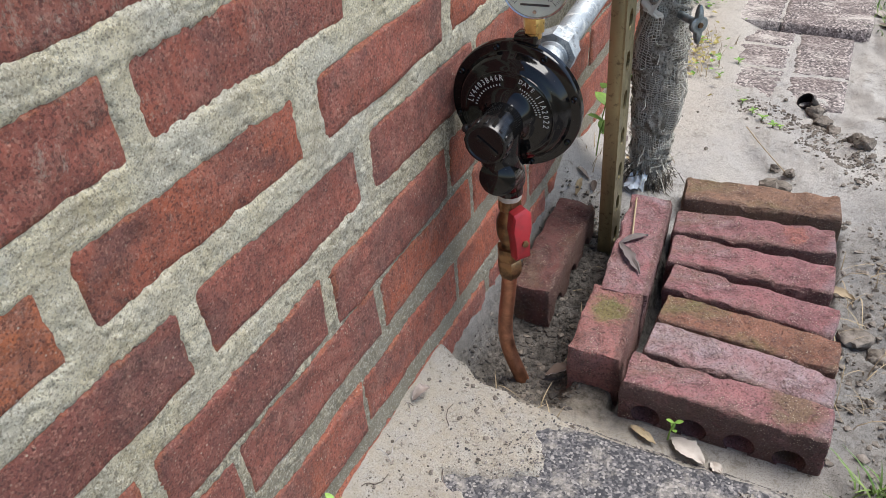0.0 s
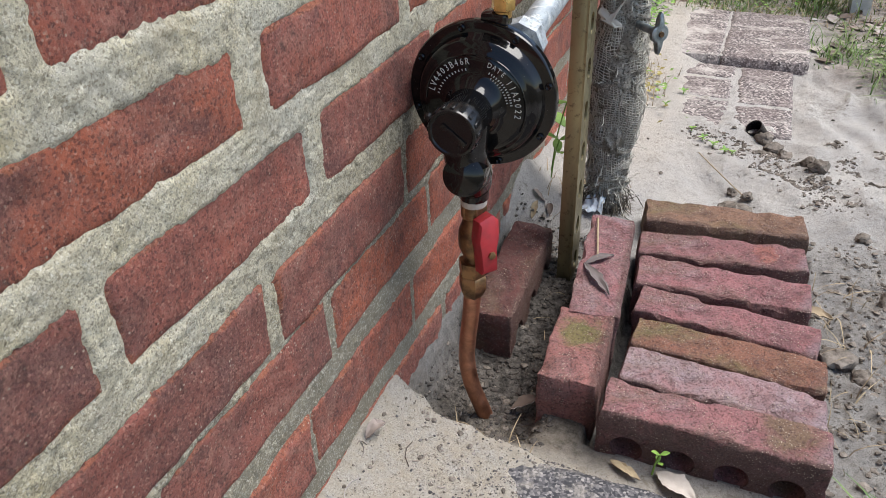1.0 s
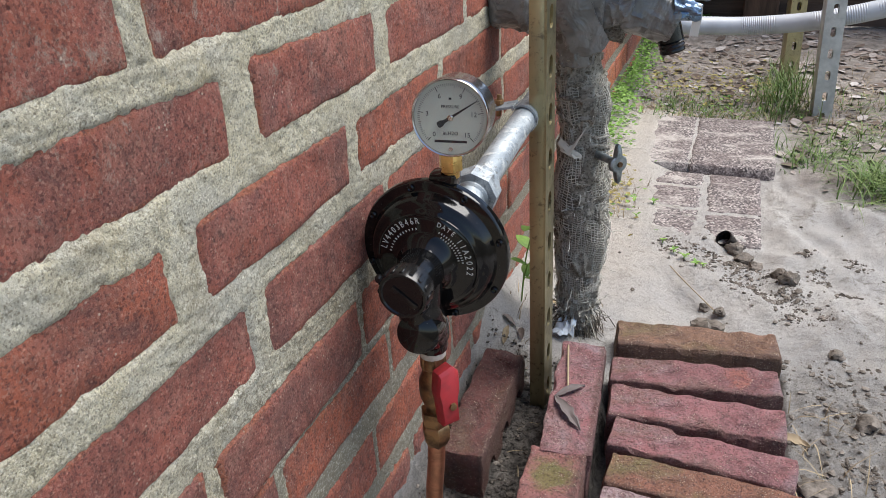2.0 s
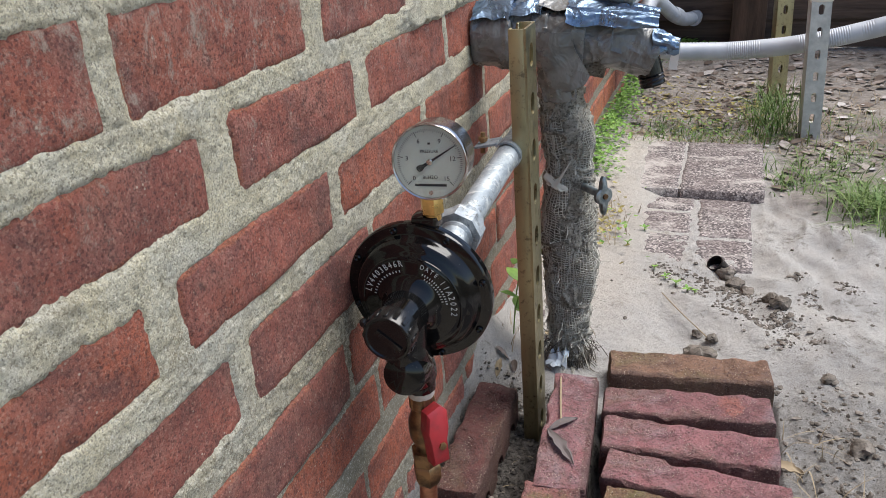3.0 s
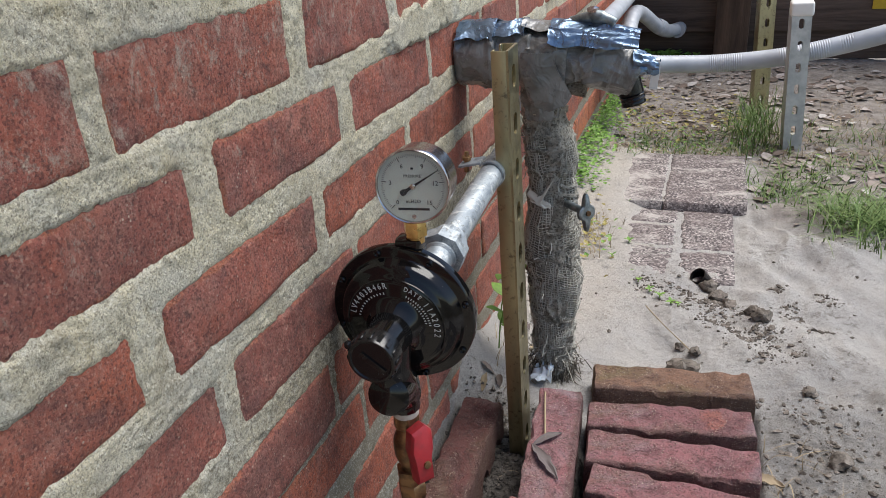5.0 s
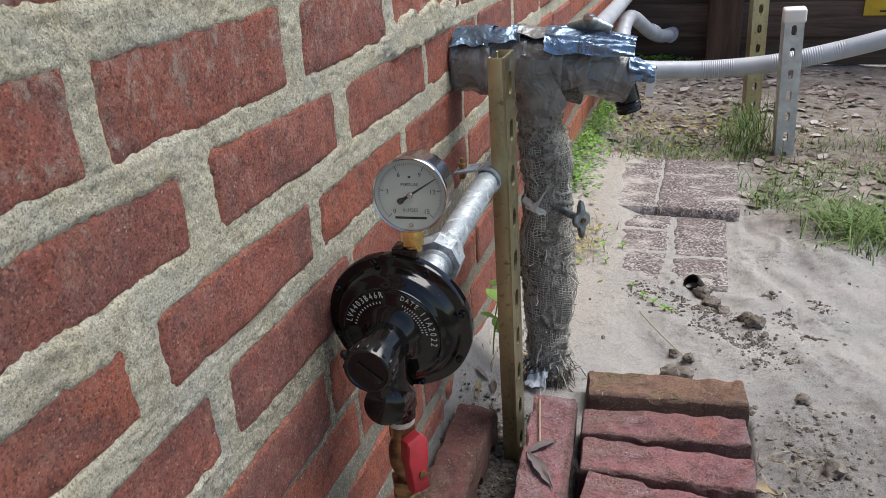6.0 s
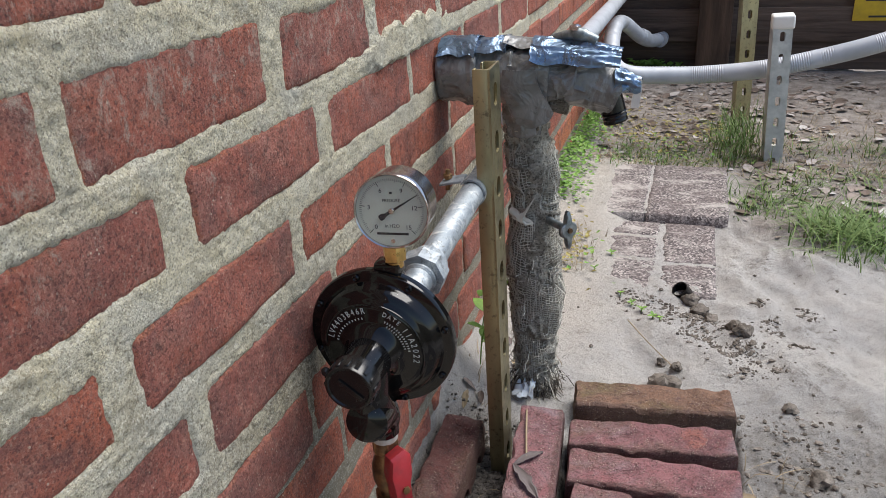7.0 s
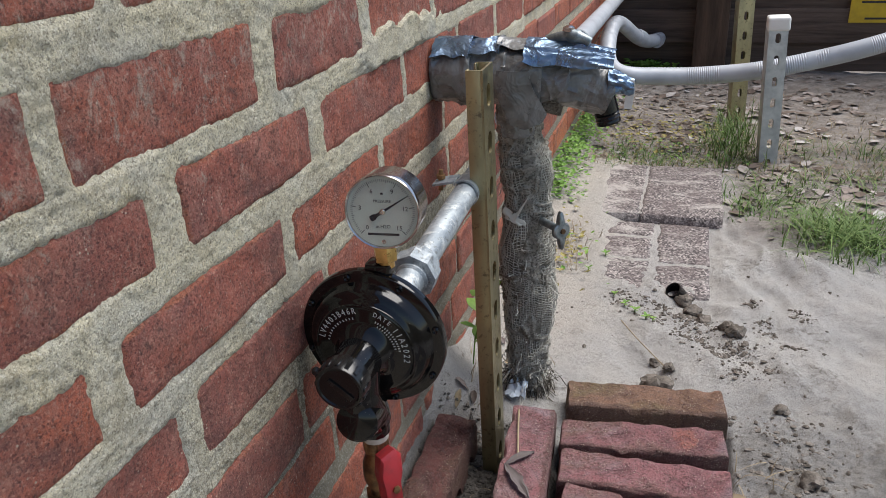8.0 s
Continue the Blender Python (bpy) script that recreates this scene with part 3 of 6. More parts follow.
def grid_axis(stops):
    out = []
    for a, b, step in stops:
        n = max(1, round((b - a) / step))
        out += list(np.linspace(a, b, n, endpoint=False))
    return np.array(out + [stops[-1][1]])


def value_noise(px, py, cell, seed):
    """Smooth noise of about -1..1 over arrays, with features of the given size."""
    rng = np.random.RandomState(seed)
    table = rng.rand(256, 256) * 2 - 1
    u, v = px / cell + 1000, py / cell + 1000
    i, j = np.floor(u).astype(int), np.floor(v).astype(int)
    f, g = u - i, v - j
    f, g = f * f * (3 - 2 * f), g * g * (3 - 2 * g)
    t = lambda a, b: table[a % 256, b % 256]
    return (t(i, j) * (1 - f) + t(i + 1, j) * f) * (1 - g) + (t(i, j + 1) * (1 - f) + t(i + 1, j + 1) * f) * g


def rough_noise(px, py, cell, seed, octaves=4):
    return sum(value_noise(px, py, cell / 2 ** n, seed + n) * 0.55 ** n for n in range(octaves))


def step(v, lo, hi):
    t = np.clip((v - lo) / (hi - lo), 0, 1)
    return t * t * (3 - 2 * t)


def grid_faces(n, m):
    i = np.arange((n - 1) * (m - 1))
    a = i // (m - 1) * m + i % (m - 1)
    return np.stack([a, a + m, a + m + 1, a + 1], 1).tolist()


# the mortar: one sheet, filling the joints and lapping over the bricks' edges
wy = grid_axis([(Y0, NEAR[0], 0.2), (NEAR[0], 0.12, 0.006), (0.12, 0.9, 0.0016), (0.9, 0.95, 0.003), (0.95, NEAR[1], 0.006), (NEAR[1], Y1, 0.15)])
wz = grid_axis([(Z0, NEAR[2], 0.1), (NEAR[2], 0.1, 0.004), (0.1, 0.66, 0.0016), (0.68, NEAR[3], 0.006), (NEAR[3], Z1, 0.2)])
GY, GZ = np.meshgrid(wy, wz, indexing="ij")
level = GZ - SLOPE * (GY - 0.45)
dist = np.full(GY.shape, 0.02)
wob_y = 0.0024 * rough_noise(GY, GZ, 0.05, 11, 2) + 0.0006 * rough_noise(GY, GZ, 0.0055, 12, 2)
wob_z = 0.0022 * rough_noise(GY, GZ, 0.06, 21, 2) + 0.0006 * rough_noise(GY, GZ, 0.0055, 22, 2)
for faces in COURSES.values():
    for a, b, c2, d in faces:
        if b < NEAR[0] - 0.1 or a > NEAR[1] + 0.1 or c2 > NEAR[3] + 0.1:
            continue
        i0, i1 = np.searchsorted(wy, (a - 0.02, b + 0.02))
        sub = (slice(i0, i1), slice(None))
        qy = np.abs(GY[sub] + wob_y[sub] - (a + b) / 2) - (b - a) / 2 + 0.006
        qz = np.abs(level[sub] + wob_z[sub] - (c2 + d) / 2) - (d - c2) / 2 + 0.006
        sd = np.hypot(np.maximum(qy, 0), np.maximum(qz, 0)) + np.minimum(np.maximum(qy, qz), 0) - 0.006
        dist[sub] = np.minimum(dist[sub], sd)
near = (GY > NEAR[0]) & (GY < NEAR[1]) & (GZ > NEAR[2]) & (GZ < NEAR[3])
face = 0.0003 + 0.0009 * rough_noise(GY, GZ, 0.06, 31, 2) + 0.0002 * rough_noise(GY, GZ, 0.009, 41, 2) + 0.0006 * value_noise(GY, GZ, 0.0034, 47) - 0.001 * step(rough_noise(GY, GZ, 0.0045, 48, 2), 0.6, 0.95) - 0.0018 * step(-GZ, -0.42, -0.25)
# a spill of mortar round the faucet's hole
spill = np.exp(-((GY - 0.85) / 0.12) ** 2 - ((GZ - 0.545) / 0.02) ** 2) + 0.2 * rough_noise(GY, GZ, 0.02, 51)
spill = step(spill, 0.4, 0.6)
depth = np.where(near, face + 0.0035 * spill - (1 - spill) * (0.0032 * step(-dist, -0.0025, 0.006) + 0.01 * step(-dist, 0.005, 0.01)), -0.004)
wall = tagged(part("wall_west", mesh_from(np.stack([depth, GY, GZ], -1).reshape(-1, 3), grid_faces(len(wy), len(wz))), M_MORTAR), "old red brick house wall with thick weathered pale mortar", "wall", kind="structure")
part("backing", box((-0.075, (Y0 + Y1) / 2, (Z0 + Z1) / 2), (0.11, Y1 - Y0, Z1 - Z0)), M_MORTAR, wall, "hidden core of the wall")


# tint and painted shade of some bricks (0 purple-brown, 1 orange), by course and where along the wall they begin
# lower-left rows set darker, top row lighter: the wall's light falloff put in colour
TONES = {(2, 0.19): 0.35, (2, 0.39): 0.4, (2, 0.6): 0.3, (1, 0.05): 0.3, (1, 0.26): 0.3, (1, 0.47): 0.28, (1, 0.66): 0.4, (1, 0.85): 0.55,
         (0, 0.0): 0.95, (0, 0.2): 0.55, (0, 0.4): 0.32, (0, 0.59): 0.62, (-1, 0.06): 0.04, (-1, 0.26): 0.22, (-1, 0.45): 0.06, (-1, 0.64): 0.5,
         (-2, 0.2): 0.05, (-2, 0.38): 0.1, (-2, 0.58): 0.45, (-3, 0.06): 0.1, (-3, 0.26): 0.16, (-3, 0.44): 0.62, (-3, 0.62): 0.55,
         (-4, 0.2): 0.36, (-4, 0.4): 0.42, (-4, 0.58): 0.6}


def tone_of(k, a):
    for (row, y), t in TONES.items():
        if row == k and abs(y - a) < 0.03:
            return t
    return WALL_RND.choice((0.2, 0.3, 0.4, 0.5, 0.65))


def wall_brick(a, b, c2, d, seed, tint_shade):
    """One worn brick, its face near x = 0, its edges under the mortar."""
    a, b, c2, d = a - 0.0028, b + 0.0028, c2 - 0.0028, d + 0.0028
    ny, nz = max(8, int((b - a) / 0.004)), 16
    shift, lean_y, lean_z = WALL_RND.uniform(-0.0012, 0.0006), WALL_RND.uniform(-0.008, 0.008), WALL_RND.uniform(-0.02, 0.02)
    vs, wear = [], []
    for i in range(ny + 1):
        for j in range(nz + 1):
            u, v = i / ny, j / nz
            u, v = u + 0.35 * (0.5 - u) * (1 - abs(2 * u - 1)) * 0.4, v - 0.25 * math.sin(2 * math.pi * v) / (2 * math.pi) * -1.0
            y, z = a + (b - a) * u, c2 + (d - c2) * v
            e = min(y - a, b - y, (z - c2), (d - z))
            corner = 0.0025 + 0.002 * noise.noise((y * 60, z * 60, seed))
            x = shift + lean_y * (y - (a + b) / 2) + lean_z * (z - (c2 + d) / 2) + 0.0018 * noise.noise((y * 28, z * 28, seed)) + 0.001 * noise.noise((y * 75, z * 75, seed)) + 0.0006 * noise.noise((y * 160, z * 160, seed)) - 0.004 * max(0.0, noise.noise((y * 40, z * 40, seed + 50)) - 0.42)
            if e < corner + 0.003:
                k = 1 - max(e, 0) / (corner + 0.003)
                x -= 0.003 * k * k
            vs.append((x, y, z + SLOPE * (y - 0.45)))
            wear.append(max(0.0, 1 - max(0.0, e - 0.003) / 0.009))
    m1 = nz + 1
    fs = [(i * m1 + j, (i + 1) * m1 + j, (i + 1) * m1 + j + 1, i * m1 + j + 1) for i in range(ny) for j in range(nz)]
    rim = [i * m1 for i in range(ny + 1)] + [ny * m1 + j for j in range(1, m1)] + [i * m1 + nz for i in range(ny - 1, -1, -1)] + [j for j in range(nz - 1, 0, -1)]
    n0 = len(vs)
    vs += [(-0.02, vs[r][1], vs[r][2]) for r in rim]
    L = len(rim)
    fs += [(rim[i], n0 + i, n0 + (i + 1) % L, rim[(i + 1) % L]) for i in range(L)]
    me = mesh_from(vs, fs)
    layer = me.attributes.new("wear", "FLOAT", "POINT")
    layer.data.foreach_set("value", wear + [1.0] * L)
    layer = me.attributes.new("tint_shade", "FLOAT", "POINT")
    layer.data.foreach_set("value", [tint_shade] * len(vs))
    return me


def plain_bricks(rows):
    """Far bricks, bevelled, joined into one mesh."""
    vs, fs = [], []
    for a, b, c2, d in rows:
        n0, e, x = len(vs), 0.004, WALL_RND.uniform(-0.001, 0.0015)
        s0, s1 = SLOPE * (a - 0.45), SLOPE * (b - 0.45)
        vs += [(-0.02, a, c2 + s0), (-0.02, b, c2 + s1), (-0.02, b, d + s1), (-0.02, a, d + s0)]
        vs += [(x - 0.003, a, c2 + s0), (x - 0.003, b, c2 + s1), (x - 0.003, b, d + s1), (x - 0.003, a, d + s0)]
        vs += [(x, a + e, c2 + e + s0), (x, b - e, c2 + e + s1), (x, b - e, d - e + s1), (x, a + e, d - e + s0)]
        for q in (0, 4):
            fs += [(n0 + q + i, n0 + q + (i + 1) % 4, n0 + q + 4 + (i + 1) % 4, n0 + q + 4 + i) for i in range(4)]
        fs.append((n0 + 8, n0 + 9, n0 + 10, n0 + 11))
    return mesh_from(vs, fs, False)


far_rows = []
seed = 0
for k, faces in COURSES.items():
    for f in faces:
        if f[1] > NEAR[0] and f[0] < NEAR[1] and f[2] < NEAR[3] - 0.05 and f[3] > NEAR[2] + 0.08:
            seed += 1
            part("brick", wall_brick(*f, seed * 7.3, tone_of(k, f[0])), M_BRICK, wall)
        else:
            far_rows.append(f)
tagged(part("far_bricks", plain_bricks(far_rows), M_BRICK_FAR, wall), kind="stuff")

# ---- ground ----


def ground_height(x, y):
    x, y = np.asarray(x, float), np.asarray(y, float)
    z = 0.064 - 0.014 * step(y, 1.0, 1.3)
    edge = 0.538 - 0.2 * np.clip(x, 0, 0.17) + 0.008 * rough_noise(x, y, 0.05, 3)
    bank = step(edge - y, -0.012, 0.02) * (1 - 0.75 * step(x, 0.3, 0.42))
    z = z + bank * (0.042 + 0.02 * np.exp(-np.clip(x, 0, 9) / 0.03))
    hugging = step(y, 0.53, 0.56)
    rise = 0.042 + 0.03 * np.exp(-((y - 0.93) / 0.05) ** 2) - 0.01 * step(y, 1.1, 1.5)
    z = z + hugging * rise * np.exp(-np.clip(x, 0, 9) / (0.009 + 0.035 * step(y, 0.87, 0.93)))
    z = z - 0.022 * step(x, -0.01, 0.02) * step(-x, -0.13, -0.1) * step(y, 0.53, 0.57) * step(-y, -0.9, -0.865) - 0.003 * step(x, 0.15, 0.18) * step(y, 0.5, 0.53) * step(-x, -0.37, -0.33)
    # ground lowered under the stacked bricks so their cores and gaps fall dark
    z = z - 0.024 * step(x, 0.158, 0.166) * step(-x, -0.355, -0.34) * step(y, 0.562, 0.572) * step(-y, -0.95, -0.93)
    # the bare patch of the slab in front
    z = z - 0.011 * step(0.085 - np.hypot((x - 0.215) * 0.75, (y - 0.445) * 1.0) + 0.045 * rough_noise(x, y, 0.04, 8), -0.02, 0.03) * bank
    # the swept slabs further on
    bare = step(x, 0.13, 0.19) * step(-x, -0.34, -0.29) * step(y, 1.33, 1.39) * step(-y, -1.62, -1.58)
    z = z - 0.009 * bare * step(rough_noise(x, y, 0.1, 61) + 0.45, -0.1, 0.3)
    z = z - 0.016 * step(x, 0.12, 0.19) * step(-x, -0.35, -0.34) * step(y, 1.6, 1.63) * step(-y, -1.9, -1.87)
    # sand drifted over the slabs' edge towards the wall
    z = z + 0.015 * step(y, 1.5, 1.6) * step(-y, -1.97, -1.9) * (1 - step(x, 0.1, 0.17))
    loose = 0.35 + 1.0 * step(x, 0.33, 0.4) * step(-y, -1.1, -0.9) * step(y, 0.45, 0.6) + 0.6 * step(x, 0.03, 0.06) * step(-x, -0.13, -0.1) * step(y, 0.54, 0.58) * step(-y, -0.95, -0.85)
    z = z + 0.003 * (loose - 0.35) * rough_noise(x, y, 0.02, 77) + loose * (0.0048 * rough_noise(x, y, 0.05, 5) + 0.0022 * np.abs(rough_noise(x, y, 0.012, 15)))
    dunes = step(y, 0.95, 1.1) * step(-y, -1.7, -1.5) * step(x, 0.1, 0.25)
    z = z + dunes * (0.013 * rough_noise(x + y * 0.5, y * 0.7, 0.11, 9, 3) - 0.006 * np.abs(rough_noise(x * 0.8 + y * 0.6, y * 0.5, 0.16, 29, 2)))
    sweep = rough_noise(x, y, 0.2, 33, 2) * 0.06
    for off, slope, deep in ((0.43, 0.25, 0.003), (0.5, 0.32, 0.002), (0.6, 0.3, 0.0022)):
        track = np.abs(x - off - (1.25 - y) * slope + sweep)
        z = z + dunes * deep * (np.exp(-((track - 0.028) / 0.012) ** 2) - 0.8 * np.exp(-(track / 0.016) ** 2))
    z = z + dunes * 0.0022 * np.abs(rough_noise(x, y, 0.016, 39, 2))
    z = z + 0.006 * step(y, 1.7, 2.2) * rough_noise(x, y, 0.12, 19)
    return z


gx = grid_axis([(-0.16, 0.0, 0.02), (0.0, 0.52, 0.0034), (0.52, 1.0, 0.008), (1.0, 3.0, 0.1), (3.0, 12.0, 1.0), (12.0, 300.0, 36.0)])
gy = grid_axis([(-300.0, -12.0, 36.0), (-12.0, -1.0, 1.0), (-1.0, 0.25, 0.05), (0.25, 1.15, 0.0034), (1.15, 1.7, 0.007), (1.7, 3.2, 0.02), (3.2, 12.0, 1.1), (12.0, 300.0, 36.0)])
HX, HY = np.meshgrid(gx, gy, indexing="ij")
flat = mesh_from(np.stack([HX, HY, ground_height(HX, HY)], -1).reshape(-1, 3), grid_faces(len(gx), len(gy)))
flat.flip_normals()
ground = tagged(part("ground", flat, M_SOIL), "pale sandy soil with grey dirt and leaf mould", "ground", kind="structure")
west = part("yard", mesh_from([(-300, -300, 0.0), (-0.12, -300, 0.0), (-0.12, 300, 0.0), (-300, 300, 0.0)], [(0, 1, 2, 3)]), M_SOIL, ground, "soil beyond the house wall")


def ground_z(x, y):
    return float(ground_height(np.array([x]), np.array([y]))[0])


def slab(name, x0, x1, y0, y1, top, thick, label, cuts=(), group="", mat=None):
    """A cast paving slab with pitted edges; cuts: pieces of it as (x0, x1, y0, y1)."""
    root = thing(name, ((x0 + x1) / 2, (y0 + y1) / 2, top - thick), label, "paving slab", group)
    for a, b, c2, d in cuts or [(x0, x1, y0, y1)]:
        nx, ny = max(3, int((b - a) / 0.008)), max(3, int((d - c2) / 0.008))
        vs, e = [], 0.002
        for i in range(nx + 1):
            for j in range(ny + 1):
                x, y = a + (b - a) * i / nx, c2 + (d - c2) * j / ny
                rim = i in (0, nx) or j in (0, ny)
                vs.append((x + 0.002 * noise.noise((x * 90, y * 90, 1)) + 0.004 * noise.noise((x * 22, y * 22, 7)), y + 0.003 * noise.noise((x * 70, y * 70, 4)) + 0.004 * noise.noise((x * 22, y * 22, 9)), top - (e if rim else 0) + 0.0012 * noise.noise((x * 120, y * 120, 2))))
        m1 = ny + 1
        fs = [(i * m1 + j, (i + 1) * m1 + j, (i + 1) * m1 + j + 1, i * m1 + j + 1) for i in range(nx) for j in range(ny)]
        rim = [i * m1 for i in range(nx + 1)] + [nx * m1 + j for j in range(1, m1)] + [i * m1 + ny for i in range(nx - 1, -1, -1)] + [j for j in range(ny - 1, 0, -1)]
        n0, L = len(vs), len(rim)
        vs += [(vs[r][0], vs[r][1], top - thick) for r in rim]
        fs += [(rim[i], n0 + i, n0 + (i + 1) % L, rim[(i + 1) % L]) for i in range(L)]
        part("stone", mesh_from(vs, fs), mat or M_AGG, root)
    if len(cuts) > 1:
        part("joint_filler", box(((x0 + x1) / 2, (y0 + y1) / 2, top - 0.0016 - thick / 2), (x1 - x0 - 0.01, y1 - y0 - 0.01, thick)), M_SOIL, root, "pale sand in the grooves")
    return root


slab("paving_slab", 0.03, 0.46, 0.1, 0.497, 0.1025, 0.05, "dark grey pebble-faced paving slab half buried in sand", mat=M_AGG_DARK)
slab("paving_slab", 0.10, 0.355, 1.605, 1.905, 0.064, 0.045, "weathered grey pebble-faced paving slab lying proud of the sand", [(0.10, 0.1955, 1.605, 1.905), (0.1982, 0.355, 1.605, 1.905)])
slab("paving_slab", 0.10, 0.33, 1.3, 1.6, 0.0495, 0.04, "dark pebble-faced paving slab with pale grooves, sand blown over it",
     [(0.10, 0.228, 1.535, 1.6), (0.10, 0.228, 1.435, 1.527), (0.10, 0.228, 1.3, 1.427), (0.238, 0.33, 1.425, 1.6), (0.238, 0.33, 1.3, 1.417)])

# ---- fence ----
fence = thing("fence", (1.2, 2.97, 0.04), "dark weathered wooden board fence at the end of the yard", "fence")
zz = 0.055
for n in range(12):
    hgt = 0.098 + 0.012 * math.sin(n * 2.3)
    out = 0.018 if n == 1 else 0.0
    part("board", box((1.6, 2.97 - out + 0.004 * math.sin(n * 5.1), zz + hgt / 2), (4.0, 0.022, hgt), None, 0.003), M_FENCE, fence)
    zz += hgt - 0.004
for x in (0.325, 1.75, 3.2):
    part("post", box((x, 2.915, 0.64), (0.105, 0.085, 1.24), None, 0.006), M_POSTWOOD, fence)
sign = thing("sign", (0.9, 2.93, 0.215), "yellow plastic warning sign fixed to the fence", "sign")
part("plate", box((0.9, 2.931, 0.32), (0.33, 0.004, 0.21), None, 0.001), M_SIGN, sign)
for n, w in enumerate((0.24, 0.27)):
    part("writing", box((0.9, 2.928, 0.228 + 0.05 * n), (w, 0.001, 0.006)), M_INK, sign, "line of dark print")

# ---- gas regulator ----
D = V3((0.058, 0.588, 0.371))
AX = V3((0.0, -1.0, -0.03)).normalized()
TURN = frame_for(AX)
REG = Matrix.Translation(D) @ TURN.to_4x4()
reg = thing("gas_regulator", D + V3((0, 0, -0.08)), "glossy black round gas pressure regulator with white stamped lettering", "gas regulator")
part("rear_housing", lathe([(0.02, -0.03), (0.036, -0.028), (0.046, -0.016), (0.0505, -0.006), (0.056, -0.005), (0.0567, -0.0042), (0.0567, -0.0008)], D, AX, 64), M_BLACK, reg)
part("front_housing", lathe([(0.0567, -0.0004), (0.0567, 0.0022), (0.0558, 0.0034), (0.0515, 0.0036), (0.049, 0.0042), (0.0475, 0.0065), (0.0462, 0.0105), (0.0445, 0.0128),
                             (0.0415, 0.0138), (0.0398, 0.0152), (0.0375, 0.0176), (0.034, 0.0186), (0.026, 0.0196), (0.0225, 0.021), (0.0195, 0.025), (0.0168, 0.03)], D, AX, 72), M_BLACK, reg)
part("neck", lathe([(0.0185, 0.02), (0.0172, 0.03), (0.0163, 0.034), (0.0158, 0.052)], D, AX, 40), M_BLACK, reg)
bm = lathe([(0.0165, 0.051), (0.0182, 0.0515), (0.0182, 0.064), (0.0172, 0.0665), (0.0155, 0.0668), (0.0145, 0.0658), (0.0, 0.0658)], D, AX, 48, cap=False)
cap = part("cap", bm, M_PLASTIC, reg, "ribbed black plastic cap")
for i in range(16):
    a = 2 * math.pi * i / 16
    p = REG @ V3((0.0183 * math.cos(a), 0.0183 * math.sin(a), 0.0605))
    part("rib", box(p, (0.0012, 0.0032, 0.0085), TURN @ Matrix.Rotation(a, 3, "Z"), 0.0004, 1), M_PLASTIC, cap)
part("slot_bar", box(REG @ V3((0.001, -0.001, 0.0662)), (0.0215, 0.0045, 0.0016), TURN @ Matrix.Rotation(radians(-38), 3, "Z"), 0.0005), M_PLASTIC, cap)
part("tether_lug", lathe([(0.003, 0.0), (0.0033, 0.002), (0.002, 0.004)], REG @ V3((-0.019, 0.007, 0.058)), AX, 14), M_PLASTIC, cap)
for i in range(8):
    a = 2 * math.pi * (i + 0.35) / 8
    p = REG @ V3((0.0528 * math.cos(a), 0.0528 * math.sin(a), 0.003))
    sc = part("screw", lathe([(0.0029, 0.0), (0.0028, 0.0016), (0.0018, 0.0024), (0.0009, 0.0016)], p, AX, 14), M_BLACK, reg)
# the outlet below the neck
OUT = V3((0.0525, 0.585, 0.297))
part("outlet", tube(smooth_line([D + AX * 0.03 + V3((0, 0, -0.006)), D + AX * 0.032 + V3((-0.002, 0, -0.03)), V3((0.056, 0.562, 0.326)), V3((0.054, 0.574, 0.311)), OUT], 6),
                    [0.0155] * 6 + [0.0165] * 6 + [0.0168] * 6 + [0.0145] * 6 + [0.0125], 28), M_BLACK, reg)
part("outlet_hub", lathe([(0.0, 0.0), (0.012, 0.0), (0.0155, 0.0025), (0.0165, 0.008), (0.0165, 0.026)], V3((0.0595, 0.539, 0.327)), (-0.12, 0.86, -0.2), 32, cap=False), M_BLACK, reg)
part("collar", lathe([(0.0118, 0.018), (0.0122, 0.017), (0.0122, 0.0), (0.0116, -0.001)], OUT + V3((0, 0, -0.012)), (0, 0, 1), 12), M_BLACK, reg)
# gauge port on top
part("gauge_port", box(V3((0.066, 0.594, 0.4265)), (0.02, 0.016, 0.012), None, 0.003), M_BLACK, reg)
# stamped lettering along arcs, with a thin raised frame
bm = bmesh.new()


def arc_text(body, size, r, start, sweep, h):
    n = len(body)
    for i, ch in enumerate(body):
        if ch == " ":
            continue
        a = start - sweep * (i + 0.5) / n
        m4 = REG @ Matrix.Rotation(a - math.pi / 2, 4, "Z") @ Matrix.Translation((0, r, h))
        letters_at(bm, ch, size, m4 @ Matrix.Diagonal((0.8, 1.0, 1.0, 1.0)))


arc_text("LV4403B46R", 0.0071, 0.0312, radians(167), radians(72), 0.0193)
arc_text("DATE", 0.0056, 0.032, radians(73), radians(26), 0.0193)
arc_text("11A2022", 0.0072, 0.0308, radians(42), radians(54), 0.0193)
for row, (r, s0, s1, n) in enumerate(((0.0278, 165, 102, 12), (0.0285, 66, 8, 15), (0.0255, 60, 12, 11))):
    for i in range(n):
        a = radians(s0 + (s1 - s0) * i / (n - 1))
        box(REG @ V3((r * math.cos(a), r * math.sin(a), 0.0199)), (0.0007, 0.0016, 0.0003), TURN @ Matrix.Rotation(a - math.pi / 2, 3, "Z"), 0, 1, bm)
part("lettering", bm, M_WHITE, reg, "white stamped letters", smooth=False)
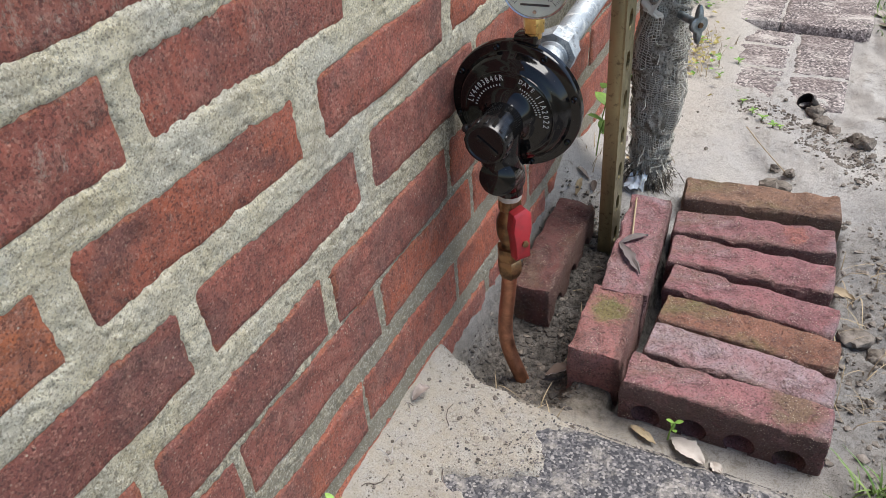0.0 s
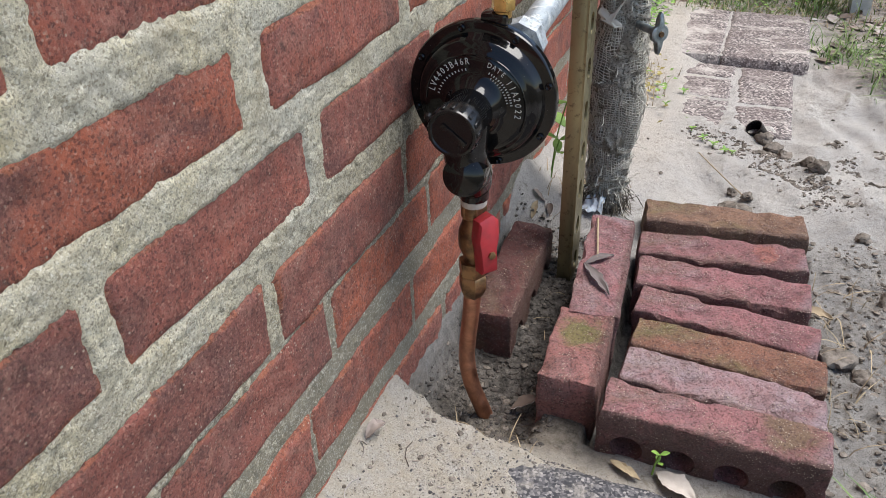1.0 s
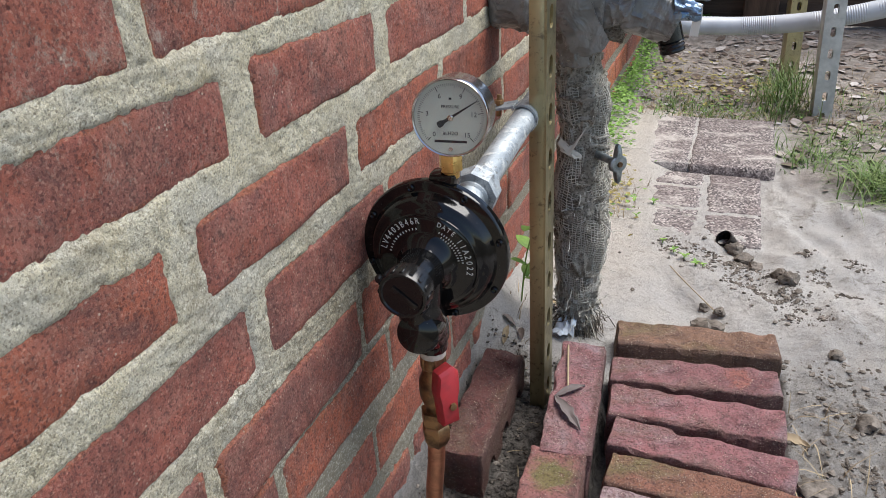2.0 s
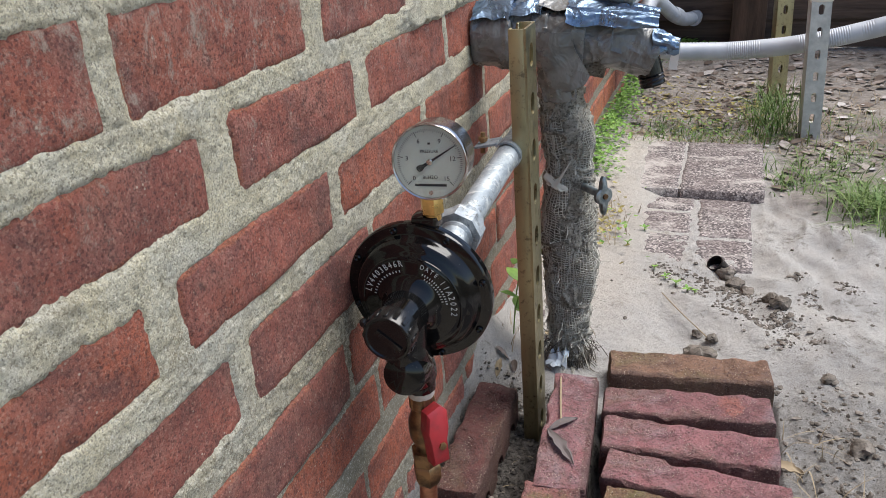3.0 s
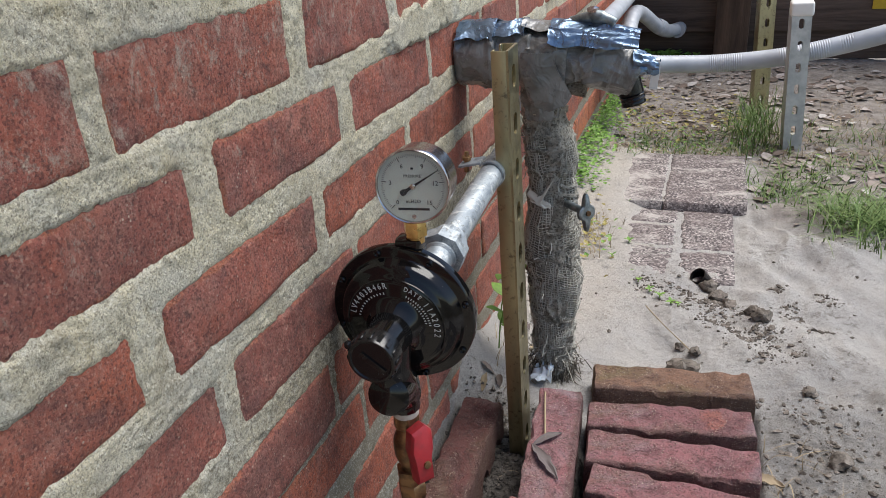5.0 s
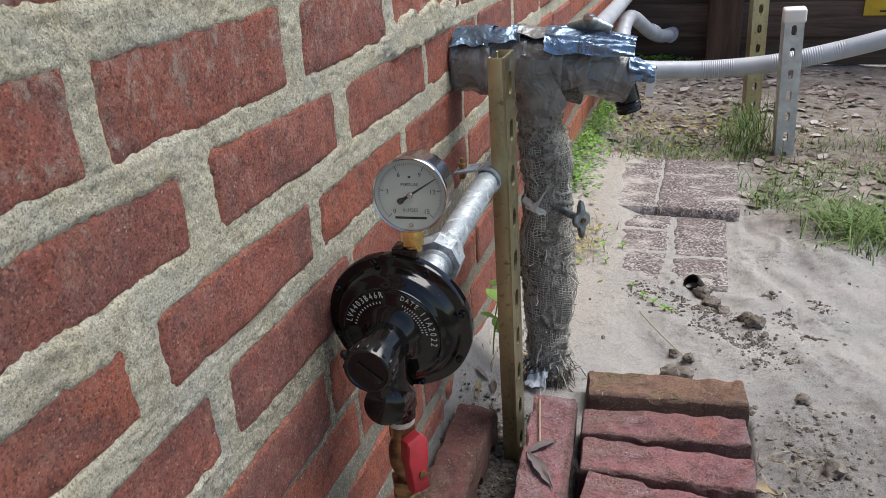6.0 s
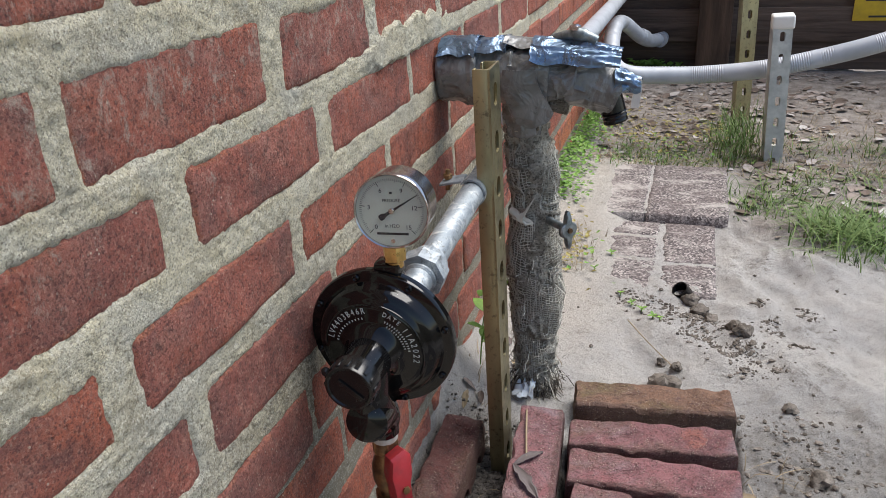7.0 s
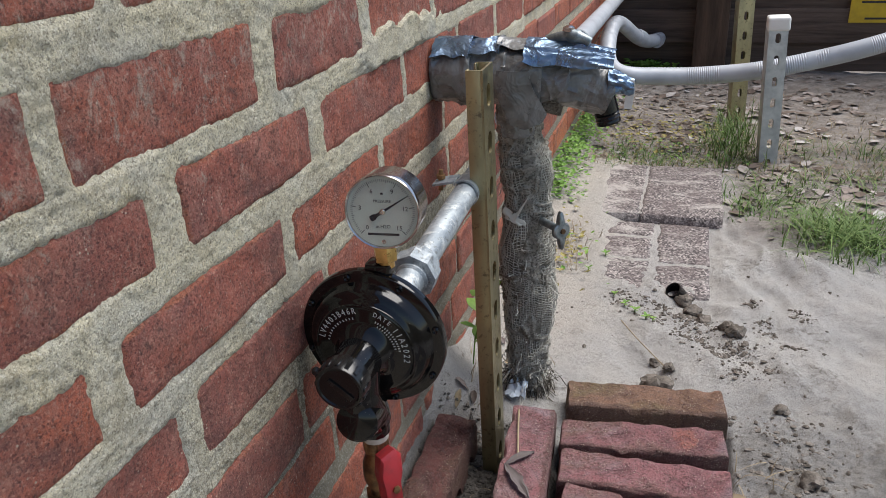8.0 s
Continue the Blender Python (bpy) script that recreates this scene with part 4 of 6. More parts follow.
for s0, s1, r0, r1 in ((178, 88, 0.0262, 0.0378), (78, -26, 0.024, 0.0382)):
    pts = []
    for i in range(25):
        a = radians(s0 + (s1 - s0) * i / 24)
        pts.append(REG @ V3((r1 * math.cos(a), r1 * math.sin(a), 0.0176)))
    part("raised_rim", tube(pts, 0.0007, 8), M_BLACK, reg)

# ---- pressure gauge ----
FACE = V3((0.0755, 0.5835, 0.4755))
GAX = V3((0.1, -1.0, 0.1)).normalized()
GT = frame_for(GAX)
GM = Matrix.Translation(FACE) @ GT.to_4x4()
gauge = thing("pressure_gauge", FACE + V3((0, 0.01, -0.045)), "round steel pressure gauge with a white dial, reading near eleven", "pressure gauge")
part("case", lathe([(0.0, -0.028), (0.024, -0.028), (0.026, -0.0265), (0.0262, -0.004), (0.0269, -0.0035), (0.027, 0.0005), (0.0262, 0.0018), (0.0254, 0.0012), (0.0252, -0.0012)], FACE, GAX, 72, cap=False), M_CHROME, gauge)
part("dial", lathe([(0.0253, -0.0022), (0.0253, -0.0012), (0.0, -0.0012)], FACE, GAX, 64, cap=False), M_DIAL, gauge)
bm = bmesh.new()
for i in range(76):
    a = radians(225 - 270 * i / 75)
    big = i % 15 == 0
    r0 = 0.0192 if big else 0.0205 if i % 5 == 0 else 0.0213
    rm, ln = (r0 + 0.0229) / 2, 0.0229 - r0
    box(GM @ V3((rm * math.cos(a), rm * math.sin(a), -0.0011)), (ln, 0.0005 if big else 0.00026, 0.0001), GT @ Matrix.Rotation(a, 3, "Z"), 0, 1, bm)
part("scale", bm, M_INK, gauge, smooth=False)
bm = bmesh.new()
for i, t in enumerate(("0", "3", "6", "9", "12", "15")):
    a = radians(225 - 54 * i)
    letters_at(bm, t, 0.0046, GM @ Matrix.Translation((0.0162 * math.cos(a), 0.0162 * math.sin(a) - 0.0016, -0.001)))
letters_at(bm, "PRESSURE", 0.0029, GM @ Matrix.Translation((0, 0.0065, -0.001)))
letters_at(bm, "in.H2O", 0.0036, GM @ Matrix.Translation((0, -0.0118, -0.001)))
part("numerals", bm, M_INK, gauge, "black printed numerals", smooth=False)
part("maker_mark", box(GM @ V3((0, -0.0163, -0.0011)), (0.0225, 0.0017, 0.0001), GT), M_INK, gauge, "dark bar of print", smooth=False)
part("emblem", box(GM @ V3((0, 0.0128, -0.0011)), (0.0018, 0.0014, 0.0001), GT), M_INK, gauge, smooth=False)
part("zero_screw", lathe([(0.0016, 0.0), (0.0015, 0.0008), (0.0004, 0.0008)], GM @ V3((0, -0.0217, -0.0013)), GAX, 14), M_CHROME, gauge)
a = radians(225 - 270 * 10.7 / 15)
bm = bmesh.new()
u, w = V3((math.cos(a), math.sin(a), 0)), V3((-math.sin(a), math.cos(a), 0))
prof = [(-0.0105, 0.0009), (-0.0098, 0.0021), (-0.0075, 0.0022), (-0.005, 0.0012), (0.0, 0.0009), (0.022, 0.00022)]
vs = [GM @ (u * q + w * s * k + V3((0, 0, h))) for h in (-0.0007, -0.0004) for q, k in prof for s in (1, -1)]
n = len(prof) * 2
fs = [(i, i + 1, i + 3, i + 2) for i in range(0, n - 2, 2)] + [(n + i, n + i + 2, n + i + 3, n + i + 1) for i in range(0, n - 2, 2)]
add(bm, vs, fs)
pointer = part("pointer", bm, M_INK, gauge, smooth=False)
part("hub", lathe([(0.0021, -0.0011), (0.0021, -0.0003), (0.0012, -0.0001)], FACE, GAX, 20), M_CHROME, pointer)
glass = part("glass", lathe([(0.0254, 0.0), (0.0254, 0.0006), (0.0, 0.0012)], FACE, GAX, 48, cap=False), M_GLASS, gauge)
glass.visible_shadow = False
STEM = V3((0.071, 0.5935, 0.0))
part("hex_nut", lathe([(0.0075, 0.0), (0.0086, 0.001), (0.0086, 0.0125), (0.0078, 0.0138)], STEM + V3((0, 0, 0.4335)), (0, 0, 1), 6), M_BRASS, gauge, "brass hexagon")
part("stem", lathe([(0.0062, 0.0), (0.0062, 0.024)], STEM + V3((0, 0, 0.429)), (0, 0, 1), 24), M_BRASS, gauge)

# ---- galvanized pipe ----
P0, P1 = V3((0.060, 0.612, 0.375)), V3((0.0655, 0.858, 0.399))
pd = (P1 - P0).normalized()
gpipe = thing("gas_pipe", P0, "galvanized steel gas pipe with a hexagon union running along the wall", "pipe")
part("pipe", tube([P0 + pd * 0.075, P1, P1 + pd * 0.035], 0.0122, 32), M_GALV, gpipe)
part("nipple", lathe([(0.0125, 0.0), (0.0125, 0.052), (0.0145, 0.054), (0.0145, 0.064)], P0, pd, 32), M_GALV, gpipe)
part("inlet_hexagon", lathe([(0.0135, 0.0), (0.0155, 0.001), (0.0155, 0.012), (0.014, 0.013)], P0 - pd * 0.002, pd, 6), M_GALV, gpipe)
part("union_nut", lathe([(0.0165, 0.0), (0.0208, 0.0015), (0.0208, 0.0165), (0.0175, 0.02), (0.014, 0.0205)], P0 + pd * 0.056, pd, 8), M_GALV, gpipe, "silver octagonal union nut")
part("union_tail", lathe([(0.0165, 0.0), (0.016, 0.008), (0.0135, 0.01)], P0 + pd * 0.075, pd, 32), M_GALV, gpipe)

# ---- shut-off valve and copper riser ----
VX, VY = 0.0522, 0.585
valve = thing("gas_valve", (VX, VY, 0.19), "brass gas shut-off valve with a red lever handle", "valve")
part("thread_tape", lathe([(0.0103, 0.278), (0.0108, 0.279), (0.0108, 0.287), (0.0103, 0.288)], (VX, VY, 0), (0, 0, 1), 24), M_WHITE_TAPE, valve, "white thread sealing tape")
part("body", lathe([(0.0098, 0.281), (0.0105, 0.277), (0.0105, 0.268), (0.0088, 0.266), (0.0096, 0.262), (0.0125, 0.254), (0.013, 0.246), (0.0125, 0.238), (0.0096, 0.23), (0.0085, 0.228), (0.0085, 0.222)], (VX, VY, 0), (0, 0, 1), 32), M_TARNISH, valve)
part("upper_hexagon", lathe([(0.0105, 0.279), (0.0112, 0.277), (0.0112, 0.269), (0.0105, 0.267)], (VX, VY, 0), (0, 0, 1), 6), M_TARNISH, valve)
part("flare_nut", lathe([(0.009, 0.224), (0.0122, 0.223), (0.0122, 0.212), (0.0105, 0.208), (0.0122, 0.206), (0.0122, 0.195), (0.0095, 0.188), (0.0075, 0.185)], (VX - 0.001, VY, 0), (0, 0, 1), 6), M_TARNISH, valve, "brass flare nut")
SA = V3((0.75, -0.62, 0.12)).normalized()
HC = V3((VX, VY, 0.247)) + SA * 0.0165
part("spindle", lathe([(0.006, 0.0), (0.006, 0.016)], V3((VX, VY, 0.247)), SA, 20), M_TARNISH, valve)
ht = frame_for(SA) @ Matrix.Rotation(radians(-4), 3, "Z")
bm = bmesh.new()
prof = [(-0.0085, 0.022), (0.0035, 0.0265), (0.0092, 0.021), (0.0098, 0.006), (0.0075, -0.004), (0.0085, -0.0235), (-0.0065, -0.0245), (-0.0085, -0.004), (-0.0105, 0.006)]
vs = []
for h, s in ((-0.004, 0.94), (-0.003, 1.0), (0.0065, 1.0), (0.0085, 0.86)):
    vs += [HC + ht @ V3((p * s, q * s, h)) for p, q in prof]
k = len(prof)
add(bm, vs, ring_faces(4, k) + [tuple(range(k))[::-1], tuple(3 * k + i for i in range(k))])
handle = part("lever_handle", bm, M_RED, valve, "faded red painted metal lever")
part("lever_screw", lathe([(0.0036, 0.0), (0.0034, 0.0018), (0.0016, 0.0022)], HC + ht @ V3((0.002, -0.008, 0.0082)), SA, 6), M_TARNISH, handle)
copper = thing("copper_pipe", (0.058, 0.585, 0.06), "tarnished copper gas pipe curving down into the soil", "pipe")
part("pipe", tube(smooth_line([(VX - 0.001, VY, 0.192), (0.0495, VY, 0.165), (0.0465, VY, 0.135), (0.0455, VY, 0.11), (0.0495, VY, 0.083), (0.057, 0.586, 0.06), (0.063, 0.588, 0.04)], 8), 0.0076, 20), M_COPPER, copper)

# ---- slotted channel posts ----


def channel(name, x, y, z0, z1, deep, wide, thick, first, pitch, mat, label, lean=0.0, slot=(0.0056, 0.0052), turn=0.0):
    """A slotted channel: a pierced web across x = x + deep, flanges and lips turned to -x."""
    root = thing(name, (x, y, z0), label, "post", "slotted posts")
    holes, z = [], first
    while z > z0 + 0.03:
        holes.append(circle(wide / 2, z, slot[0], 14, slot[1]))
        z -= pitch
    web = pierced([(0.0, z0), (wide, z0), (wide, z1), (0.0, z1)], holes, thick)
    put = Matrix(((0, -1, 0, x + deep), (1, 0, 0, y), (0, 0, 1, 0), (0, 0, 0, 1)))
    bmesh.ops.transform(web, matrix=put, verts=web.verts)
    zc, zh = (z0 + z1) / 2, z1 - z0
    web_ob = part("slotted_web", web, mat, root)
    parts = [web_ob]
    for yy in (y + thick / 2, y + wide - thick / 2):
        parts.append(part("flange", box((x + (deep - thick) / 2, yy, zc), (deep - thick, thick, zh), None, 0.0006, 2), mat, root))
    for yy in (y + thick + 0.003, y + wide - thick - 0.003):
        parts.append(part("lip", box((x + thick / 2, yy, zc), (thick, 0.006, zh), None, 0.0004, 1), mat, root))
    if lean or turn:
        mid = V3((x + deep / 2, y + wide / 2, z0))
        for p in parts:
            p.data.transform(Matrix.Translation(mid) @ Matrix.Rotation(radians(lean), 4, "Y") @ Matrix.Rotation(radians(turn), 4, "Z") @ Matrix.Translation(-mid))
    return root


channel("strut_post", 0.0735, 0.828, 0.02, 0.518, 0.017, 0.04, 0.0024, 0.4905, 0.0475, M_STRUT, "brassy zinc-plated slotted channel post beside the wall", -0.6, (0.0075, 0.004))
channel("strut_post", 0.385, 2.33, 0.02, 0.62, 0.03, 0.04, 0.0026, 0.58, 0.05, M_STRUT, "yellowish slotted channel post standing in grass", -1.5, turn=-72)
grey_post = channel("strut_post", 0.438, 1.99, 0.02, 0.366, 0.041, 0.04, 0.0028, 0.337, 0.0475, M_ZINC, "grey slotted channel post with a white plastic cap", -2.5, turn=-84)
part("end_cap", box((0.4455, 2.01, 0.3665), (0.047, 0.046, 0.03), Matrix.Rotation(radians(-2.5), 3, "Y"), 0.006, 3), M_CAP, grey_post, "white plastic end cap")

# ---- pipe clamp on the near post ----
clamp = thing("pipe_clamp", (0.064, 0.846, 0.38), "steel strap clamp holding the gas pipe to the post", "pipe clamp")
bm = bmesh.new()
vs = []
for i in range(19):
    a = radians(-60 + 200 * i / 18)
    for yy in (0.822, 0.846):
        for r in (0.0126, 0.0146):
            vs.append((0.0645 + r * math.cos(a), yy, 0.3965 + r * math.sin(a)))
fs = []
for i in range(18):
    b = i * 4
    fs += [(b, b + 4, b + 6, b + 2), (b + 1, b + 3, b + 7, b + 5), (b, b + 1, b + 5, b + 4), (b + 2, b + 6, b + 7, b + 3)]
add(bm, vs, fs + [(0, 2, 3, 1), (72, 73, 75, 74)])
part("strap", bm, M_GALV, clamp)
part("ear", box((0.043, 0.834, 0.4055), (0.024, 0.022, 0.0028), Matrix.Rotation(radians(-12), 3, "Y"), 0.001), M_GALV, clamp)
bolt = part("bolt", lathe([(0.0025, -0.012), (0.0025, 0.008), (0.0021, 0.0095)], (0.0375, 0.834, 0.407), (0.05, 0, 1), 12), M_TARNISH, clamp)
part("nut", lathe([(0.0045, 0.0), (0.0048, 0.0006), (0.0048, 0.0036), (0.0042, 0.0042)], (0.0375, 0.834, 0.4075), (0.05, 0, 1), 6), M_TARNISH, bolt)

# ---- loose bricks ----


def loose_brick(x, y, top, angle, L, T, H, mat, label, cores=0, tilt=(0.0, 0.0), seed=1.0, along="x"):
    """A cored brick standing on edge: its cores run through its thickness."""
    nx, nz, r = 44, 16, 0.004
    loop = []
    for i in range(nx):
        loop.append((-L / 2 + L * i / nx, -H))
    for i in range(nz):
        loop.append((L / 2, -H + H * i / nz))
    for i in range(nx):
        loop.append((L / 2 - L * i / nx, 0.0))
    for i in range(nz):
        loop.append((-L / 2, -H * i / nz))
    holes = [circle((i - (cores - 1) / 2) * L / (cores + 0.25), -H * (0.43 if cores == 4 else 0.5), 0.0142, 18) for i in range(cores)]
    bm = bmesh.new()
    layers = [(0.0, 0.0018), (0.0007, 0.0006), (0.003, 0.0), (T * 0.2, 0.0), (T * 0.35, 0.0), (T * 0.5, 0.0), (T * 0.65, 0.0), (T * 0.8, 0.0), (T - 0.003, 0.0), (T - 0.0007, 0.0006), (T, 0.0018)]
    rows = []
    for yy, inset in layers:
        ring = []
        for px, pz in loop:
            kx, kz = 1 - 2 * inset / L, 1 - 2 * inset / H
            q = V3((px * kx, yy - T / 2, (pz + H / 2) * kz - H / 2))
            corner = max(0, abs(px) - (L / 2 - r)) / r * max(0, abs(pz + H / 2) - (H / 2 - r)) / r
            nv = noise.noise_vector((q.x * 38 + seed, q.y * 38, q.z * 38)) * 0.0022 + noise.noise_vector((q.x * 130 + seed, q.y * 130, q.z * 130)) * 0.0012
            chip = max(0.0, noise.noise((q.x * 45 + seed * 3, q.y * 30, q.z * 45)) - 0.16) * 0.02 * (1.0 if inset > 0 else 0.3)
            q = q + nv
            q.z -= chip if pz > -H * 0.3 else 0
            q.x *= 1 - 0.02 * corner
            ring.append(bm.verts.new(q))
        rows.append(ring)
    n = len(loop)
    for a, b in zip(rows, rows[1:]):
        for i in range(n):
            bm.faces.new((a[i], a[(i + 1) % n], b[(i + 1) % n], b[i]))
    hole_rows = []
    for ring, yy in ((rows[0], -T / 2), (rows[-1], T / 2)):
        edges = [bm.edges.get((ring[i], ring[(i + 1) % n])) for i in range(n)]
        mine = []
        for h in holes:
            vs, es = loop_edges(bm, [(a, yy, b) for a, b in h])
            edges += es
            mine.append(vs)
        bmesh.ops.triangle_fill(bm, edges=edges, use_beauty=True)
        hole_rows.append(mine)
    for a, b in zip(*hole_rows):
        for i in range(len(a)):
            k = (i + 1) % len(a)
            bm.faces.new((a[i], a[k], b[k], b[i]))
    m4 = pose(x, y, top, tilt[0], tilt[1], angle)
    bmesh.ops.recalc_face_normals(bm, faces=bm.faces)
    me = bpy.data.meshes.new("loose_brick")
    bm.to_mesh(me)
    bm.free()
    me.polygons.foreach_set("use_smooth", [True] * len(me.polygons))
    me.set_sharp_from_angle(angle=radians(50))
    me.materials.append(mat)
    ob = new("loose_brick", me)
    ob.matrix_basis = m4
    return tagged(ob, label, "brick", "loose bricks")


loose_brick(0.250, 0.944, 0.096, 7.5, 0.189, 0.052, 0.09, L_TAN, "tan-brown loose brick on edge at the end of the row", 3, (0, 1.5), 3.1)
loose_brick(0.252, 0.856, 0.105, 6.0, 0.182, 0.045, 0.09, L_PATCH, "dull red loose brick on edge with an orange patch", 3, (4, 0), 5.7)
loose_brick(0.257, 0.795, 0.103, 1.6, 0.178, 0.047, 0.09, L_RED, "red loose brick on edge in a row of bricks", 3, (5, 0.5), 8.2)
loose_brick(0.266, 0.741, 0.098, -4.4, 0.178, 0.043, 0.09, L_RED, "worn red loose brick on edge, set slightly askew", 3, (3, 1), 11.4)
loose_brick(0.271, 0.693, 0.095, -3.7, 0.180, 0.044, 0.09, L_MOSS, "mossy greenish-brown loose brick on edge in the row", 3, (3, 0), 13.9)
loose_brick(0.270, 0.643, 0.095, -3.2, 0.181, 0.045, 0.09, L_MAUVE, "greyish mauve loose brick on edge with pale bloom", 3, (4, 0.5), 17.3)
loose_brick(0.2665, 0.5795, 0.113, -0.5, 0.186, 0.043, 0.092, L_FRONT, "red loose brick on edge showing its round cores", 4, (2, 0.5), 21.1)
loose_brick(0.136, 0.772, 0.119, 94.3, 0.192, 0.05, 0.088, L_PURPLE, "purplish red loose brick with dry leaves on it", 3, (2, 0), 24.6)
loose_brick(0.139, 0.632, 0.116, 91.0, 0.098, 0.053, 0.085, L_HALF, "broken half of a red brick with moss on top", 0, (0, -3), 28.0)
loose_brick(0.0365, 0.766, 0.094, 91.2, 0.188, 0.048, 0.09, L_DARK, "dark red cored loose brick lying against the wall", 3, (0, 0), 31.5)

# ---- wrapped standpipe ----
SPINE = smooth_line([(0.101, 0.97, 0.02), (0.101, 0.97, 0.075), (0.1, 0.97, 0.14), (0.1, 0.97, 0.22), (0.098, 0.97, 0.295), (0.098, 0.97, 0.37), (0.091, 0.968, 0.41), (0.09, 0.965, 0.47)], 9)
SPR = []
for p in SPINE:
    z = p.z
    SPR.append(float(np.interp(z, (0.02, 0.05, 0.075, 0.14, 0.22, 0.295, 0.34, 0.37, 0.41, 0.47), (0.026, 0.021, 0.0185, 0.0255, 0.032, 0.0305, 0.024, 0.0285, 0.024, 0.022))))


def lump(z, a):
    c2, s2 = math.cos(a), math.sin(a)
    sag = noise.noise((c2 * 1.1, s2 * 1.1, z * 9)) * 0.05
    ridge = 1 - min(1.0, 3.2 * abs(noise.noise((c2 * 1.3, s2 * 1.3, (z + sag) * 46 + 7))))
    return 0.006 * noise.noise((c2 * 1.2, s2 * 1.2, z * 22)) + 0.0042 * ridge * ridge + 0.0035 * abs(noise.noise((c2 * 2.4, s2 * 2.4, (z + sag) * 60))) + 0.0014 * noise.noise((c2 * 6, s2 * 6, z * 130)) - 0.002


# the same spine in finer steps for the cloth's folds
FINE = [SPINE[0].lerp(SPINE[0], 0)] + [a.lerp(b, i / 3) for a, b in zip(SPINE, SPINE[1:]) for i in (1, 2, 3)]
FINER = [float(np.interp(p.z, [q.z for q in SPINE], SPR)) for p in FINE]


def lump_at(i, a):
    return lump(FINE[i].z, a)


stand = thing("standpipe", (0.101, 0.97, 0.04), "standing water pipe wrapped in grey burlap and torn netting", "pipe")
part("wrapping", tube(FINE, FINER, 72, shape=lump_at), M_BURLAP, stand, "grey frayed burlap wrapping")


def on_pipe(z, a, out):
    r = float(np.interp(z, [p.z for p in SPINE], SPR)) + lump(z, a) + out
    cx = float(np.interp(z, [p.z for p in SPINE], [p.x for p in SPINE]))
    return V3((cx + r * math.cos(a), 0.97 + r * math.sin(a), z))


def threads(runs, r):
    """Thin three-sided threads along the runs of points, in one mesh."""
    vs, fs = [], []
    for pts in runs:
        n0 = len(vs)
        for i, p in enumerate(pts):
            d = (pts[min(i + 1, len(pts) - 1)] - pts[max(i - 1, 0)]).normalized()
            s = d.orthogonal().normalized()
            o = d.cross(s)
            for k in range(3):
                a = 2.094 * k
                vs.append(p + (s * math.cos(a) + o * math.sin(a)) * r)
        for i in range(len(pts) - 1):
            for k in range(3):
                fs.append((n0 + 3 * i + k, n0 + 3 * i + (k + 1) % 3, n0 + 3 * i + 3 + (k + 1) % 3, n0 + 3 * i + 3 + k))
    return mesh_from(vs, fs)


runs = []
for k in range(104):
    z0 = 0.07 + k * 0.0032
    run = []
    for i in range(57):
        a = 2 * math.pi * i / 56
        z = z0 + 0.006 * noise.noise((math.cos(a) * 1.6, math.sin(a) * 1.6, z0 * 14)) + 0.0028 * noise.noise((math.cos(a) * 5, math.sin(a) * 5, z0 * 80))
        run.append(on_pipe(z, a, 0.0012))
    runs.append(run)
for k in range(62):
    a0 = 2 * math.pi * k / 62
    run = []
    for i in range(66):
        z = 0.065 + i * 0.0052
        a = a0 + 0.25 * noise.noise((a0 * 2, z * 12, 3)) + 0.05 * noise.noise((a0 * 9, z * 70, 5))
        run.append(on_pipe(z, a, 0.0014))
    runs.append(run)
part("netting", threads(runs, 0.0005), M_NET, stand, "pale mesh netting")
runs = []
for k in range(120):
    a = rnd(0, 6.28)
    z = rnd(0.05, 0.12) if k < 75 else rnd(0.12, 0.38)
    p = on_pipe(z, a, 0.001)
    d = V3((math.cos(a) * rnd(0.2, 1), math.sin(a) * rnd(0.2, 1), rnd(-1.0, 0.5)))
    ln = rnd(0.01, 0.034)
    run = []
    for i in range(6):
        q = p + d * (ln * i / 5) + V3((rnd(-1, 1), rnd(-1, 1), rnd(-1, 1))) * 0.0012
        q.z = max(q.z, ground_z(q.x, q.y) + 0.001)
        run.append(q)
    runs.append(run)
tagged(part("frayed_threads", threads(runs, 0.00055), M_NET, stand, "loose frayed threads"), kind="stuff")


def sheet(point, nu, nv, thick=0.0005):
    """A crumpled thin sheet over u, v in 0..1, given real thickness."""
    vs = [V3(point(i / nu, j / nv)) for i in range(nu + 1) for j in range(nv + 1)]
    fs = [(i * (nv + 1) + j, (i + 1) * (nv + 1) + j, (i + 1) * (nv + 1) + j + 1, i * (nv + 1) + j + 1) for i in range(nu) for j in range(nv)]
    bm = bmesh.new()
    add(bm, vs, fs)
    bmesh.ops.recalc_face_normals(bm, faces=bm.faces)
    bmesh.ops.solidify(bm, geom=bm.faces[:], thickness=thick)
    return bm


def torn(u, v):
    return (0.078 + 0.024 * u + 0.002 * math.sin(9 * v), 0.938 - 0.004 * math.sin(3 * u) - 0.002 * v, 0.341 - 0.022 * u - 0.016 * v * (1 - 0.8 * u) + 0.003 * noise.noise((u * 5, v * 5, 2)))


part("torn_cloth", sheet(torn, 10, 10), M_NET, stand, "torn pale scrap of cloth")
